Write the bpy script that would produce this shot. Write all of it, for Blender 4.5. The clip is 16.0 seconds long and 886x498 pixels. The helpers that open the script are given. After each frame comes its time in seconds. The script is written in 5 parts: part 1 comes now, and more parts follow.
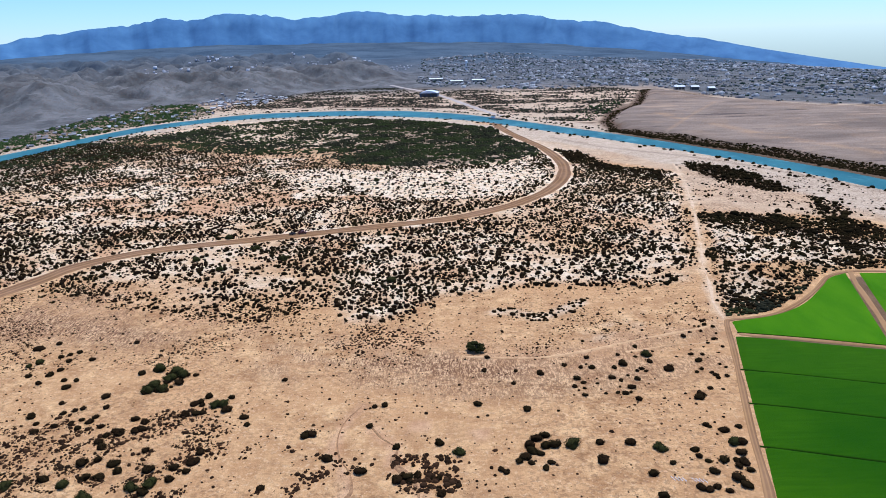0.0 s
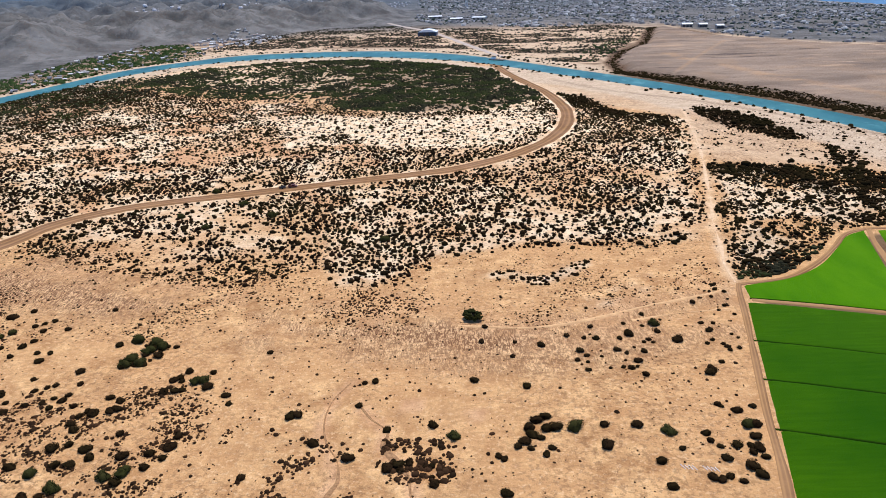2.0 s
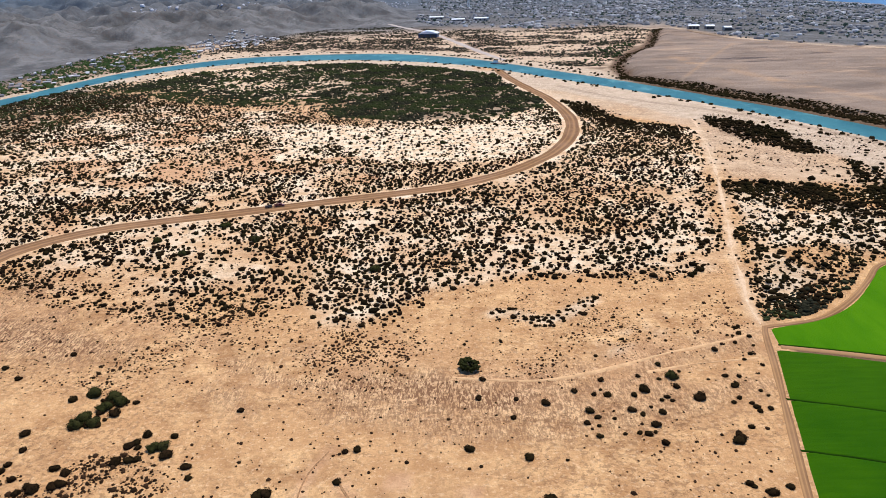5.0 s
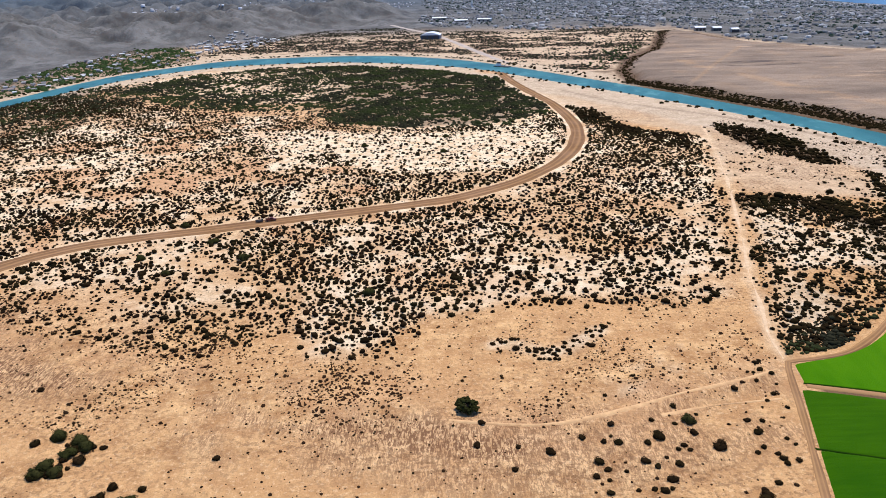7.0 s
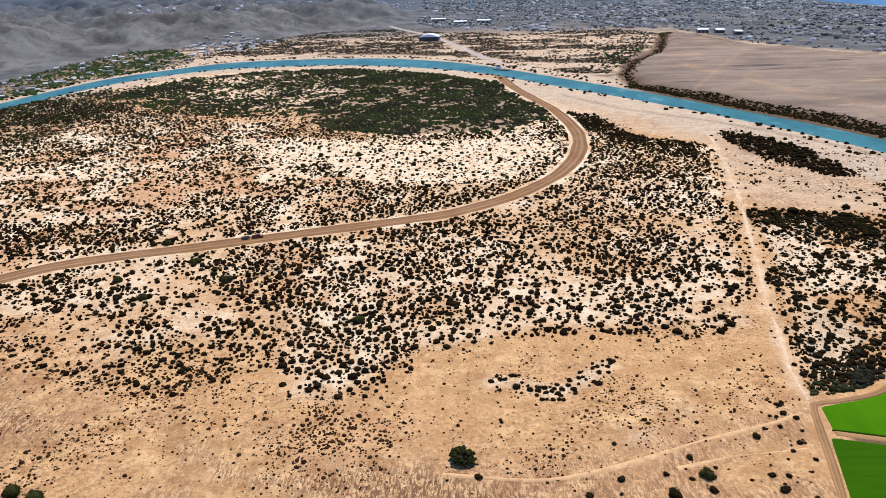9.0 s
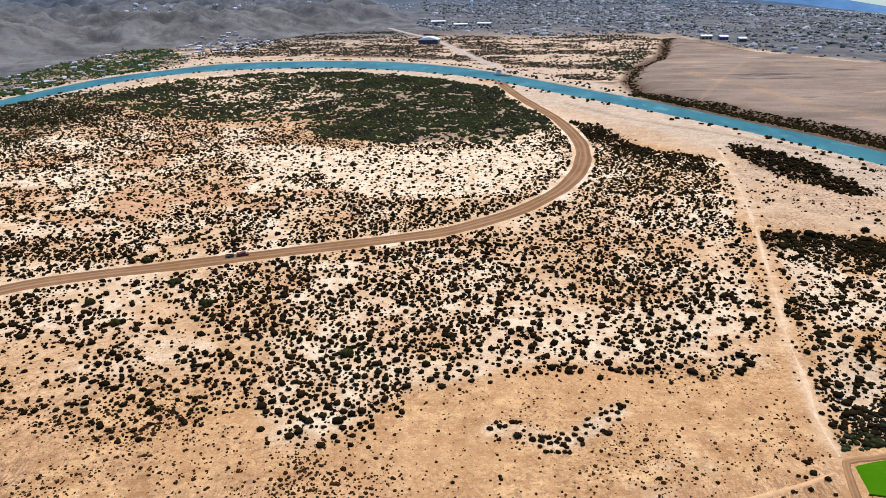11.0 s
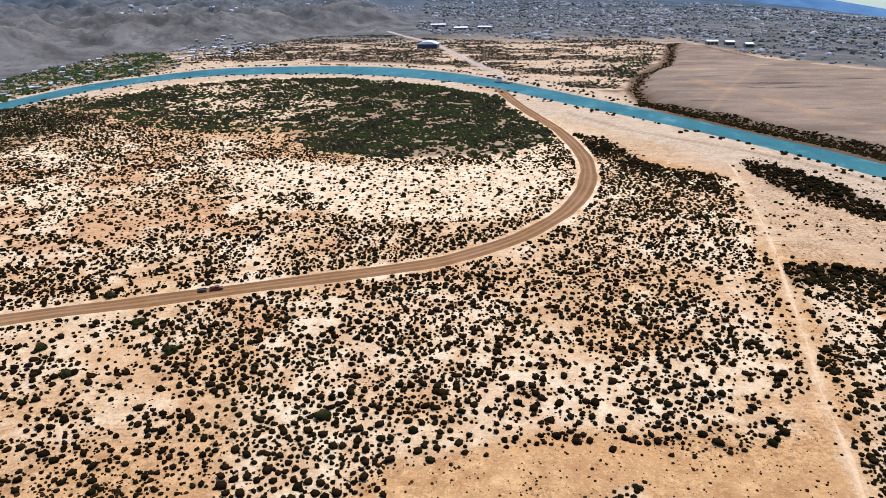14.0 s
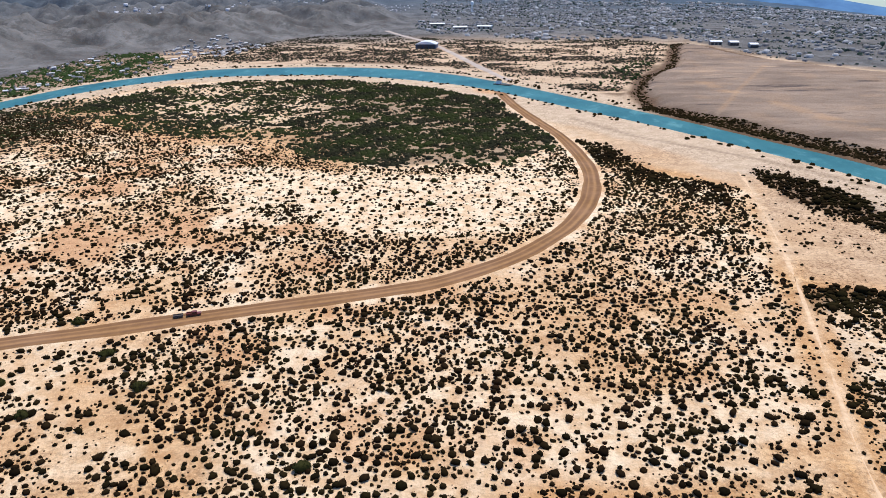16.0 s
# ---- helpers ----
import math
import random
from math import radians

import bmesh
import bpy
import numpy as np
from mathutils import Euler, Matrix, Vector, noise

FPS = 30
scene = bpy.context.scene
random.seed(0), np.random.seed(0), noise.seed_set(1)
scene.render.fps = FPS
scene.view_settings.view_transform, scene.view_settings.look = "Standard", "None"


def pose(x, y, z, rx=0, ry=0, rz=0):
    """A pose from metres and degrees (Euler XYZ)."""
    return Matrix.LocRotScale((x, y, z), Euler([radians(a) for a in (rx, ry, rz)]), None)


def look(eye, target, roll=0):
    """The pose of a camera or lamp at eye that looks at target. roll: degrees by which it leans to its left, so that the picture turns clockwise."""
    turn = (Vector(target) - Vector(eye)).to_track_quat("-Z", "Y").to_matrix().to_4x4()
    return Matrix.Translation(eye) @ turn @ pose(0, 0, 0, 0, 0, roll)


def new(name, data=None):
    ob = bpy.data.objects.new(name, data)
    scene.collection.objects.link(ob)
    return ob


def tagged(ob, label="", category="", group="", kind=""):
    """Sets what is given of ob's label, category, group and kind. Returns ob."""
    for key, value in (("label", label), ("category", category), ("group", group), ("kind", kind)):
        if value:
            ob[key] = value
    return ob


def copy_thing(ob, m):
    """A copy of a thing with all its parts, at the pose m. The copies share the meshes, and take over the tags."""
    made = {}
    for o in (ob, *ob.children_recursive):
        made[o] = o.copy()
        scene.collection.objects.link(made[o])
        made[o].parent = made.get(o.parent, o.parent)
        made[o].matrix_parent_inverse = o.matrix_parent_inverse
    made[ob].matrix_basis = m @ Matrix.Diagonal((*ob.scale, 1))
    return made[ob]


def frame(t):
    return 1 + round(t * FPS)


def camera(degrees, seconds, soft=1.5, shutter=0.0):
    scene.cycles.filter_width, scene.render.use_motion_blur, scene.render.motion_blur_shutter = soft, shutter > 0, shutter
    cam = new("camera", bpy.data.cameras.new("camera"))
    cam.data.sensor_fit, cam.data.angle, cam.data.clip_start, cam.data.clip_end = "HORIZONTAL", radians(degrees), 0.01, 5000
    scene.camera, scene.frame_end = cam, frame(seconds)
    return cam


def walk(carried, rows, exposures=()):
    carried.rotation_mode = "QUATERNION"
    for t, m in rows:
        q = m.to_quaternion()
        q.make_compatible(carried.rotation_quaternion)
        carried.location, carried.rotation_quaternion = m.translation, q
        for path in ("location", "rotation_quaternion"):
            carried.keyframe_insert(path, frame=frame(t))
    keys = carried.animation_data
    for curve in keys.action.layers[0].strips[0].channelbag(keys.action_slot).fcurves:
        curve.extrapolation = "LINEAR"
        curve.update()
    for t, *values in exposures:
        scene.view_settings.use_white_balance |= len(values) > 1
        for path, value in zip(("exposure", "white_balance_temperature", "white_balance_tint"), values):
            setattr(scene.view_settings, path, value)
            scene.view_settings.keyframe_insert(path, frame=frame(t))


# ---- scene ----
cam = camera(63.776, 16.0, soft=0.9)
PATH = [
    (0.0, pose(0.00, -0.03, 113.25, 73.282, 1.624, -0.089)),
    (0.5, pose(0.63, 4.77, 113.72, 70.405, 1.687, -0.082)),
    (1.0, pose(1.24, 9.51, 114.14, 68.538, 1.746, -0.076)),
    (1.5, pose(1.73, 14.22, 114.73, 68.524, 1.813, -0.085)),
    (2.0, pose(2.22, 18.93, 115.31, 68.530, 1.837, -0.090)),
    (2.5, pose(2.76, 23.95, 115.75, 68.546, 1.821, -0.078)),
    (3.0, pose(3.30, 28.98, 116.19, 68.565, 1.699, -0.024)),
    (3.5, pose(3.68, 33.84, 116.71, 68.548, 1.653, -0.011)),
    (4.0, pose(4.06, 38.70, 117.22, 68.482, 1.667, 0.010)),
    (6.5, pose(6.88, 63.59, 119.30, 68.423, 1.860, 0.357)),
    (7.0, pose(7.23, 68.76, 119.65, 68.415, 1.751, 0.404)),
    (7.5, pose(7.59, 73.93, 120.00, 68.455, 1.699, 0.397)),
    (8.0, pose(7.94, 79.18, 120.38, 68.450, 1.589, 0.411)),
    (8.5, pose(8.29, 84.42, 120.77, 68.441, 1.537, 0.455)),
    (9.0, pose(8.70, 89.84, 121.15, 68.403, 1.682, 0.382)),
    (11.5, pose(9.10, 117.42, 122.73, 68.534, 0.796, 0.457)),
    (12.0, pose(9.61, 122.94, 123.12, 68.568, 0.771, 0.459)),
    (12.5, pose(10.11, 128.47, 123.51, 68.555, 0.762, 0.503)),
    (13.0, pose(10.72, 133.75, 123.93, 68.562, 0.783, 0.523)),
    (13.5, pose(11.32, 139.03, 124.34, 68.565, 0.775, 0.580)),
    (14.0, pose(11.73, 144.46, 124.67, 68.578, 0.760, 0.559)),
    (14.5, pose(12.14, 149.89, 125.01, 68.550, 0.703, 0.560)),
    (15.0, pose(12.46, 155.74, 125.28, 68.553, 0.659, 0.526)),
    (15.5, pose(12.95, 161.71, 125.52, 68.483, 0.704, 0.538)),
    (16.0, pose(13.55, 167.76, 125.74, 68.439, 0.717, 0.563)),
]
walk(cam, PATH, exposures=[(0.0, -0.10, 5620, 10), (0.5, -0.02, 6050, 10), (1.0, 0.01, 6500, 10), (16.0, 0.01, 6500, 10)])

import collections

# ---- world, sun ----
SUN_ELEVATION, SUN_AZIMUTH = radians(72), radians(28)   # azimuth from +y towards +x
world = bpy.data.worlds.new("sky")
scene.world = world
world.use_nodes = True
wn = world.node_tree.nodes
sky = wn.new("ShaderNodeTexSky")
sky.sky_type, sky.sun_disc = "NISHITA", False
sky.sun_elevation, sky.sun_rotation = SUN_ELEVATION, SUN_AZIMUTH
sky.air_density, sky.dust_density, sky.ozone_density = 1.0, 0.0, 4.0
wn["Background"].inputs["Strength"].default_value = 0.125
tint = wn.new("ShaderNodeMix")
tint.data_type, tint.blend_type = "RGBA", "MULTIPLY"
tint.inputs[0].default_value, tint.inputs[7].default_value = 1.0, (0.74, 0.98, 1.34, 1)
world.node_tree.links.new(sky.outputs[0], tint.inputs[6])
world.node_tree.links.new(tint.outputs[2], wn["Background"].inputs["Color"])
sun = new("sun", bpy.data.lights.new("sun", "SUN"))
sun.data.energy, sun.data.angle, sun.data.color = 4.45, radians(0.53), (1.0, 0.95, 0.88)
sun_from = Vector((math.sin(SUN_AZIMUTH) * math.cos(SUN_ELEVATION), math.cos(SUN_AZIMUTH) * math.cos(SUN_ELEVATION), math.sin(SUN_ELEVATION)))
sun.matrix_world = look(sun_from * 600, (0, 0, 0))

# ---- numbers of the plan ----
RIVER_FAR = [(-540, 520), (-505, 700), (-490, 800), (-473, 862), (-459, 940), (-431, 1033), (-382, 1100), (-321, 1162), (-241, 1179), (-156, 1178),
             (-70, 1154), (13, 1093), (64, 1030), (83, 1002), (140, 910), (187, 833), (225, 766), (255, 705), (282, 656), (303, 606), (322, 560), (350, 470), (390, 340)]
RIVER_NEAR = [(-500, 500), (-475, 690), (-462, 770), (-450, 823), (-432, 907), (-404, 983), (-360, 1049), (-300, 1091), (-225, 1102), (-145, 1099),
              (-64, 1067), (12, 1015), (60, 964), (132, 852), (176, 786), (213, 725), (243, 671), (267, 622), (286, 575), (303, 528), (330, 440), (368, 325)]
MAIN_ROAD = [(-330, 150), (-262, 230), (-212, 330), (-199, 362), (-176, 384), (-148, 396), (-124, 403), (-96, 412), (-62, 423), (-36, 431), (-12, 439), (9, 448),
             (40, 472), (60, 496), (76, 521), (92, 560), (102, 605), (105, 651), (100, 725), (87, 793), (75, 862), (67, 930), (62, 968)]
FIELD_ROAD = [(46, 60), (62, 105), (78, 150), (87, 183), (95.4, 211.5), (103.5, 239), (110.2, 263), (113, 266.6), (121, 268), (134, 272), (150, 284.5),
              (166, 301.5), (177.6, 315.3), (189.5, 321), (200, 321.5), (230, 318), (275, 330)]
SIDE_TRACK = [(111, 268), (113, 284), (120, 309), (127, 338), (136, 366), (147, 404), (161, 452), (174, 502), (184, 545), (196, 598), (199, 618)]
FAR_ROAD = [(84, 1020), (67, 1090), (40, 1210), (8, 1360), (-28, 1505), (-80, 1640), (-125, 1770)]
GROVE = [(-360, 850), (-350, 930), (-312, 1000), (-230, 1052), (-130, 1050), (-20, 990), (57, 900), (78, 790), (98, 715), (92, 690), (50, 645),
         (-27, 634), (-87, 660), (-128, 725), (-205, 740), (-265, 770)]
CORE = [(-330, 316), (-200, 322), (-165, 312), (-147, 300), (-123, 290), (-94, 278), (-81, 278), (-76, 288), (-64, 293), (-53, 294), (-42, 277), (-35, 275), (-19, 276), (-13, 290), (-7, 300), (-6, 306), (18, 308), (50, 314), (85, 308), (116, 317),
        (150, 430), (188, 578), (165, 600), (143, 616), (126, 705), (98, 715), (92, 690), (50, 645), (-27, 634), (-87, 660), (-128, 725), (-205, 740), (-360, 850),
        (-440, 860), (-480, 690), (-480, 450)]
PALE = [(-172, 645), (-95, 642), (-18, 625), (80, 625), (92, 590), (75, 545), (45, 505), (-35, 497), (-112, 540)]
EAST_SCRUB = [(112, 272), (124, 319), (132, 345), (146, 386), (158, 440), (181, 436), (210, 425), (245, 405), (270, 350), (200, 326), (189, 325), (176, 319), (165, 306), (149, 289), (133, 276)]
EAST_STRIP = [(212, 624), (224, 612), (236, 591), (248, 554), (246, 496), (234, 495), (225, 520), (212, 541), (207, 568), (205, 594)]
FAR_EAST_STRIP = [(252, 483), (256, 456), (244, 405), (208, 345), (222, 396), (234, 435)]
FIELD_THICKET = [(113, 278), (118, 280), (129, 282), (140, 288), (152, 295), (164, 302), (161, 296), (150, 287), (139, 278), (131, 274), (122, 272), (114, 270), (111, 271)]
WASH_STRIP = [(156, 440), (173, 439), (186, 433), (199, 428), (209, 418), (209, 396), (208, 380), (194, 356), (198, 382), (194, 400), (189, 420), (176, 423), (164, 416), (151, 418)]
BANK_SCRUB = [(104, 720), (126, 705), (133, 648), (145, 618), (166, 602), (180, 566), (172, 548), (150, 575), (128, 610), (112, 660)]
MESA = [(210, 925), (222, 960), (250, 1040), (298, 1118), (345, 1260), (396, 1420), (424, 1375), (445, 1200), (486, 1114), (545, 1020), (640, 960), (1000, 820), (1000, 600), (700, 380), (420, 380),
        (367, 477), (338, 567), (318, 615), (297, 665), (270, 714), (240, 775), (204, 843)]
TOWN_CORE = [(-70, 1830), (-30, 1700), (80, 1585), (222, 1500), (380, 1530), (431, 1500), (470, 1700), (600, 2100), (800, 3000), (200, 3300), (-90, 2900), (-60, 2200)]
TOWN_EAST = [(431, 1500), (455, 1290), (500, 1150), (560, 1075), (700, 1010), (1000, 900), (1500, 1500), (1700, 2400), (1300, 3000), (700, 2900), (480, 1900)]
GARDENS = [(-545, 760), (-502, 800), (-484, 862), (-470, 940), (-444, 1032), (-398, 1108), (-375, 1160), (-400, 1240), (-480, 1380), (-545, 1350), (-570, 1215), (-570, 1060), (-570, 900)]
TERRACE = [(-174, 316), (-147, 299), (-119, 285), (-91, 274), (-64, 260), (-47, 249), (-26, 247), (-9, 246), (4, 238), (30, 235), (53, 241), (73, 249), (94, 256), (106, 261)]
HILLS = [(-470, 1420), (-330, 1500), (-260, 1720), (-120, 1760), (-60, 2100), (-200, 2700), (-900, 2900), (-1800, 2400), (-1300, 1300), (-640, 1120), (-570, 1250)]
GULLY_A = [(-25, 192), (-21, 185), (-16, 179), (-17, 173), (-14, 168), (-10, 161), (-9, 155), (-7, 140)]
GULLY_B = [(-29, 204), (-33, 195), (-34, 185), (-32, 175), (-28, 167), (-27, 159), (-29, 154), (-30, 140)]
RIPPLES = [(-195, 312), (-165, 300), (-148, 294), (-125, 284), (-100, 266), (-103, 255), (-122, 250), (-145, 255), (-200, 266)]
CRUMBS = [(-60, 232), (-41, 242), (-20, 232), (1, 243), (26, 237), (43, 228), (70, 240), (90, 215), (70, 200), (20, 208), (-37, 218)]
BANK_TRACK = [(120, 800), (159, 726), (206, 673), (240, 628), (279, 552), (312, 470)]
DENSE_SPOTS = [(-62, 346, 26), (-40, 358, 18), (46, 420, 22), (-84, 546, 26), (-70, 530, 18), (-110, 470, 30), (-150, 455, 24), (20, 380, 20), (80, 375, 24)]
BELT = [(-66, 254), (-43, 245), (-12, 242), (13, 234), (30, 229), (22, 219), (-2, 223), (-21, 226), (-43, 230), (-60, 238)]
SALT = [(49, 260), (68, 278), (84, 281), (80, 262), (64, 247), (50, 247)]
WEST_DARK = [(-480, 640), (-480, 800), (-424, 905), (-373, 930), (-320, 960), (-300, 850), (-312, 740), (-325, 650), (-400, 580)]
MESA_BRAID = [(293, 990), (290, 905), (314, 846), (328, 767), (351, 687), (380, 600)]
MESA_TRACK = [(244, 787), (314, 922), (413, 1102)]
RUST_SPOTS = [(-204, 588, 26), (-285, 603, 30), (-138, 532, 18), (-147, 512, 20), (-99, 492, 16), (-70, 515, 14), (-48, 467, 15), (-10, 191, 5), (8, 186, 4), (-250, 520, 24), (-190, 470, 16)]
SHORE = [(66, 950), (75, 880), (100, 735), (135, 650), (170, 605), (192, 575), (160, 447), (215, 432), (285, 400), (345, 420), (312, 520), (255, 660), (180, 800), (130, 870)]
FOOT = [(-40, 40), (-31, 50), (-24, 76), (-16.3, 88), (-7.9, 80), (0.8, 67), (9.4, 36), (17.7, -18), (25.4, -90), (30.9, -145), (40, -200)]
CREST = [(-45, 120), (-36, 100), (-30.8, 129), (-29.4, 155), (-25.6, 188), (-22.5, 215), (-20.3, 250), (-18.8, 227), (-16.2, 271), (-14.8, 262), (-13.2, 257), (-11.2, 226), (-7.8, 244), (-5.6, 259),
         (-3.5, 240), (-1.8, 236), (2.5, 222), (7.3, 209), (9.4, 178), (12.3, 159), (15.6, 103), (19.6, 50), (23.4, -9), (27.1, -61), (30.9, -111), (38, -160)]


def lattice(ix, iy, seed):
    h = (ix.astype(np.int64) * 374761393 + iy.astype(np.int64) * 668265263 + seed * 974634777) & 0x7FFFFFFF
    h = ((h ^ (h >> 13)) * 1274126177) & 0x7FFFFFFF
    return ((h ^ (h >> 16)) & 0xFFFF) / 65535.0


def vnoise(x, y, size, seed=0):
    """Smooth value noise from 0 to 1."""
    x, y = np.asarray(x, float) / size, np.asarray(y, float) / size
    ix, iy = np.floor(x), np.floor(y)
    fx, fy = x - ix, y - iy
    fx, fy = fx * fx * (3 - 2 * fx), fy * fy * (3 - 2 * fy)
    a, b = lattice(ix, iy, seed), lattice(ix + 1, iy, seed)
    c, d = lattice(ix, iy + 1, seed), lattice(ix + 1, iy + 1, seed)
    return (a * (1 - fx) + b * fx) * (1 - fy) + (c * (1 - fx) + d * fx) * fy


def fbm(x, y, size, seed=0, octaves=4):
    total, gain, norm = 0, 1.0, 0
    for k in range(octaves):
        total, norm = total + gain * vnoise(x, y, size / 2**k, seed + k), norm + gain
        gain *= 0.5
    return total / norm


def smooth(v, a, b):
    v = np.clip((np.asarray(v, float) - a) / (b - a), 0, 1)
    return v * v * (3 - 2 * v)


def line_distance(x, y, pts, closed=False):
    x, y = np.asarray(x, float), np.asarray(y, float)
    best = np.full(x.shape, 1e9)
    ends = pts[1:] + pts[:1] if closed else pts[1:]
    for (ax, ay), (bx, by) in zip(pts, ends):
        dx, dy = bx - ax, by - ay
        s = np.clip(((x - ax) * dx + (y - ay) * dy) / (dx * dx + dy * dy), 0, 1)
        best = np.minimum(best, np.hypot(x - ax - s * dx, y - ay - s * dy))
    return best


def inside(x, y, pts):
    """Metres inside a closed outline; negative outside."""
    x, y = np.asarray(x, float), np.asarray(y, float)
    odd = np.zeros(x.shape, bool)
    for (ax, ay), (bx, by) in zip(pts, pts[1:] + pts[:1]):
        if ay != by:
            odd ^= ((ay > y) != (by > y)) & (x < (bx - ax) * (y - ay) / (by - ay) + ax)
    return np.where(odd, 1, -1) * line_distance(x, y, pts, True)


def curve(pts, step):
    """Catmull-Rom points along a way, about step metres apart."""
    p = [np.array(q, float) for q in pts]
    p = [2 * p[0] - p[1], *p, 2 * p[-1] - p[-2]]
    out = []
    for a, b, c, d in zip(p, p[1:], p[2:], p[3:]):
        n = max(2, int(np.linalg.norm(c - b) / step))
        for k in range(n):
            t = k / n
            out.append(0.5 * (2 * b + (c - a) * t + (2 * a - 5 * b + 4 * c - d) * t * t + (3 * b - a - 3 * c + d) * t**3))
    out.append(p[-2])
    return np.array(out)


def rounded(pts, step=8):
    return [tuple(q) for q in curve(pts, step).tolist()]


ROAD_LINE, FIELD_LINE, TRACK_LINE, FAR_LINE = rounded(MAIN_ROAD, 12), rounded(FIELD_ROAD, 6), rounded(SIDE_TRACK, 14), rounded(FAR_ROAD, 60)
RIVER = rounded(RIVER_NEAR, 25) + rounded(RIVER_FAR, 25)[::-1]
RIVER_LINE_NEAR, RIVER_LINE_FAR = rounded(RIVER_NEAR, 25), rounded(RIVER_FAR, 25)
FIELD = [(50, 60), (66, 105), (82, 150), (91, 183), (99.5, 211.5), (107.5, 239), (113, 261), (121, 265), (134, 269), (151, 281), (168, 299), (179, 312), (190, 318), (275, 322), (330, 60)]


def near_side(y, x):
    return inside(x, y, RIVER_LINE_NEAR + [(800, 300), (800, -900), (-900, -900), (-900, 500)])


def height(x, y):
    """The lie of the land."""
    x, y = np.asarray(x, float), np.asarray(y, float)
    z = 0.5 * (fbm(x, y, 60, 3, 3) - 0.5)
    flat = np.minimum(np.minimum(line_distance(x, y, ROAD_LINE), line_distance(x, y, FIELD_LINE)), line_distance(x, y, TRACK_LINE))
    z = z * smooth(flat, 4, 20) * (1 - smooth(inside(x, y, FIELD), -8, 0))
    z = z + 0.7 * smooth(5 - line_distance(x, y, TERRACE) + 3 * (fbm(x, y, 12, 15) - 0.5), 0, 5)
    wet = inside(x, y, RIVER)
    z = z - 3.2 * smooth(wet, -7, 6)
    z = z + 5.0 * smooth(inside(x, y, MESA) + 14 * (fbm(x, y, 40, 9) - 0.5), 0, 16) * (0.8 + 0.4 * fbm(x, y, 90, 12))
    hill = smooth(inside(x, y, HILLS), 0, 170)
    ridge = 1 - np.abs(2 * fbm(x + 60 * fbm(x, y, 150, 5), y, 170, 21, 5) - 1)
    z = z + hill * (80 * (ridge - 0.6) + 24 * (fbm(x, y, 400, 33) - 0.2))
    z = z + hill * 27 * (0.5 - np.abs(2 * fbm(x, y + 40 * fbm(x, y, 90, 6), 75, 27, 4) - 1))
    z = z + hill * 8 * (0.4 - np.abs(2 * fbm(x + 15 * fbm(x, y, 40, 7), y, 34, 29, 2) - 1))
    rough = smooth(np.hypot(x, y), 2300, 3400)
    z = z + rough * 26 * (fbm(x, y, 320, 41, 4) - 0.5)
    azimuth = np.degrees(np.arctan2(x, np.maximum(y, 1)))
    foot = np.interp(azimuth, [a for a, _ in FOOT], [h for _, h in FOOT])
    return z + foot * smooth(np.hypot(x, y), 1700, 5400) * 1.25


# ---- materials ----
def material(name, build):
    mat = bpy.data.materials.new(name)
    mat.use_nodes = True
    tree = mat.node_tree
    build(tree, tree.nodes["Principled BSDF"])
    return mat


def node(tree, kind, **values):
    n = tree.nodes.new(kind)
    for key, value in values.items():
        n.inputs[key.replace("_", " ")].default_value = value
    return n


def mixed(tree, factor, a, b, blend="MIX"):
    m = tree.nodes.new("ShaderNodeMix")
    m.data_type, m.blend_type = "RGBA", blend
    for socket, value in ((m.inputs[0], factor), (m.inputs[6], a), (m.inputs[7], b)):
        if hasattr(value, "is_output"):
            tree.links.new(value, socket)
        elif isinstance(value, (int, float)):
            socket.default_value = value
        else:
            socket.default_value = (*value, 1)
    return m.outputs[2]


def ramp(tree, value, low, high):
    r = tree.nodes.new("ShaderNodeMapRange")
    r.inputs[1].default_value, r.inputs[2].default_value = low, high
    tree.links.new(value, r.inputs[0])
    return r.outputs[0]


def grain(tree, scale, detail=4.0, rough=0.6, stretch=None):
    co = tree.nodes.new("ShaderNodeTexCoord").outputs["Object"]
    if stretch:
        mapping = tree.nodes.new("ShaderNodeMapping")
        mapping.inputs["Scale"].default_value = stretch
        tree.links.new(co, mapping.inputs[0])
        co = mapping.outputs[0]
    n = node(tree, "ShaderNodeTexNoise", Scale=scale, Detail=detail, Roughness=rough)
    tree.links.new(co, n.inputs["Vector"])
    return n.outputs[0]


def bump(tree, shader, value, strength, distance):
    b = node(tree, "ShaderNodeBump", Strength=strength, Distance=distance)
    tree.links.new(value, b.inputs["Height"])
    tree.links.new(b.outputs[0], shader.inputs["Normal"])


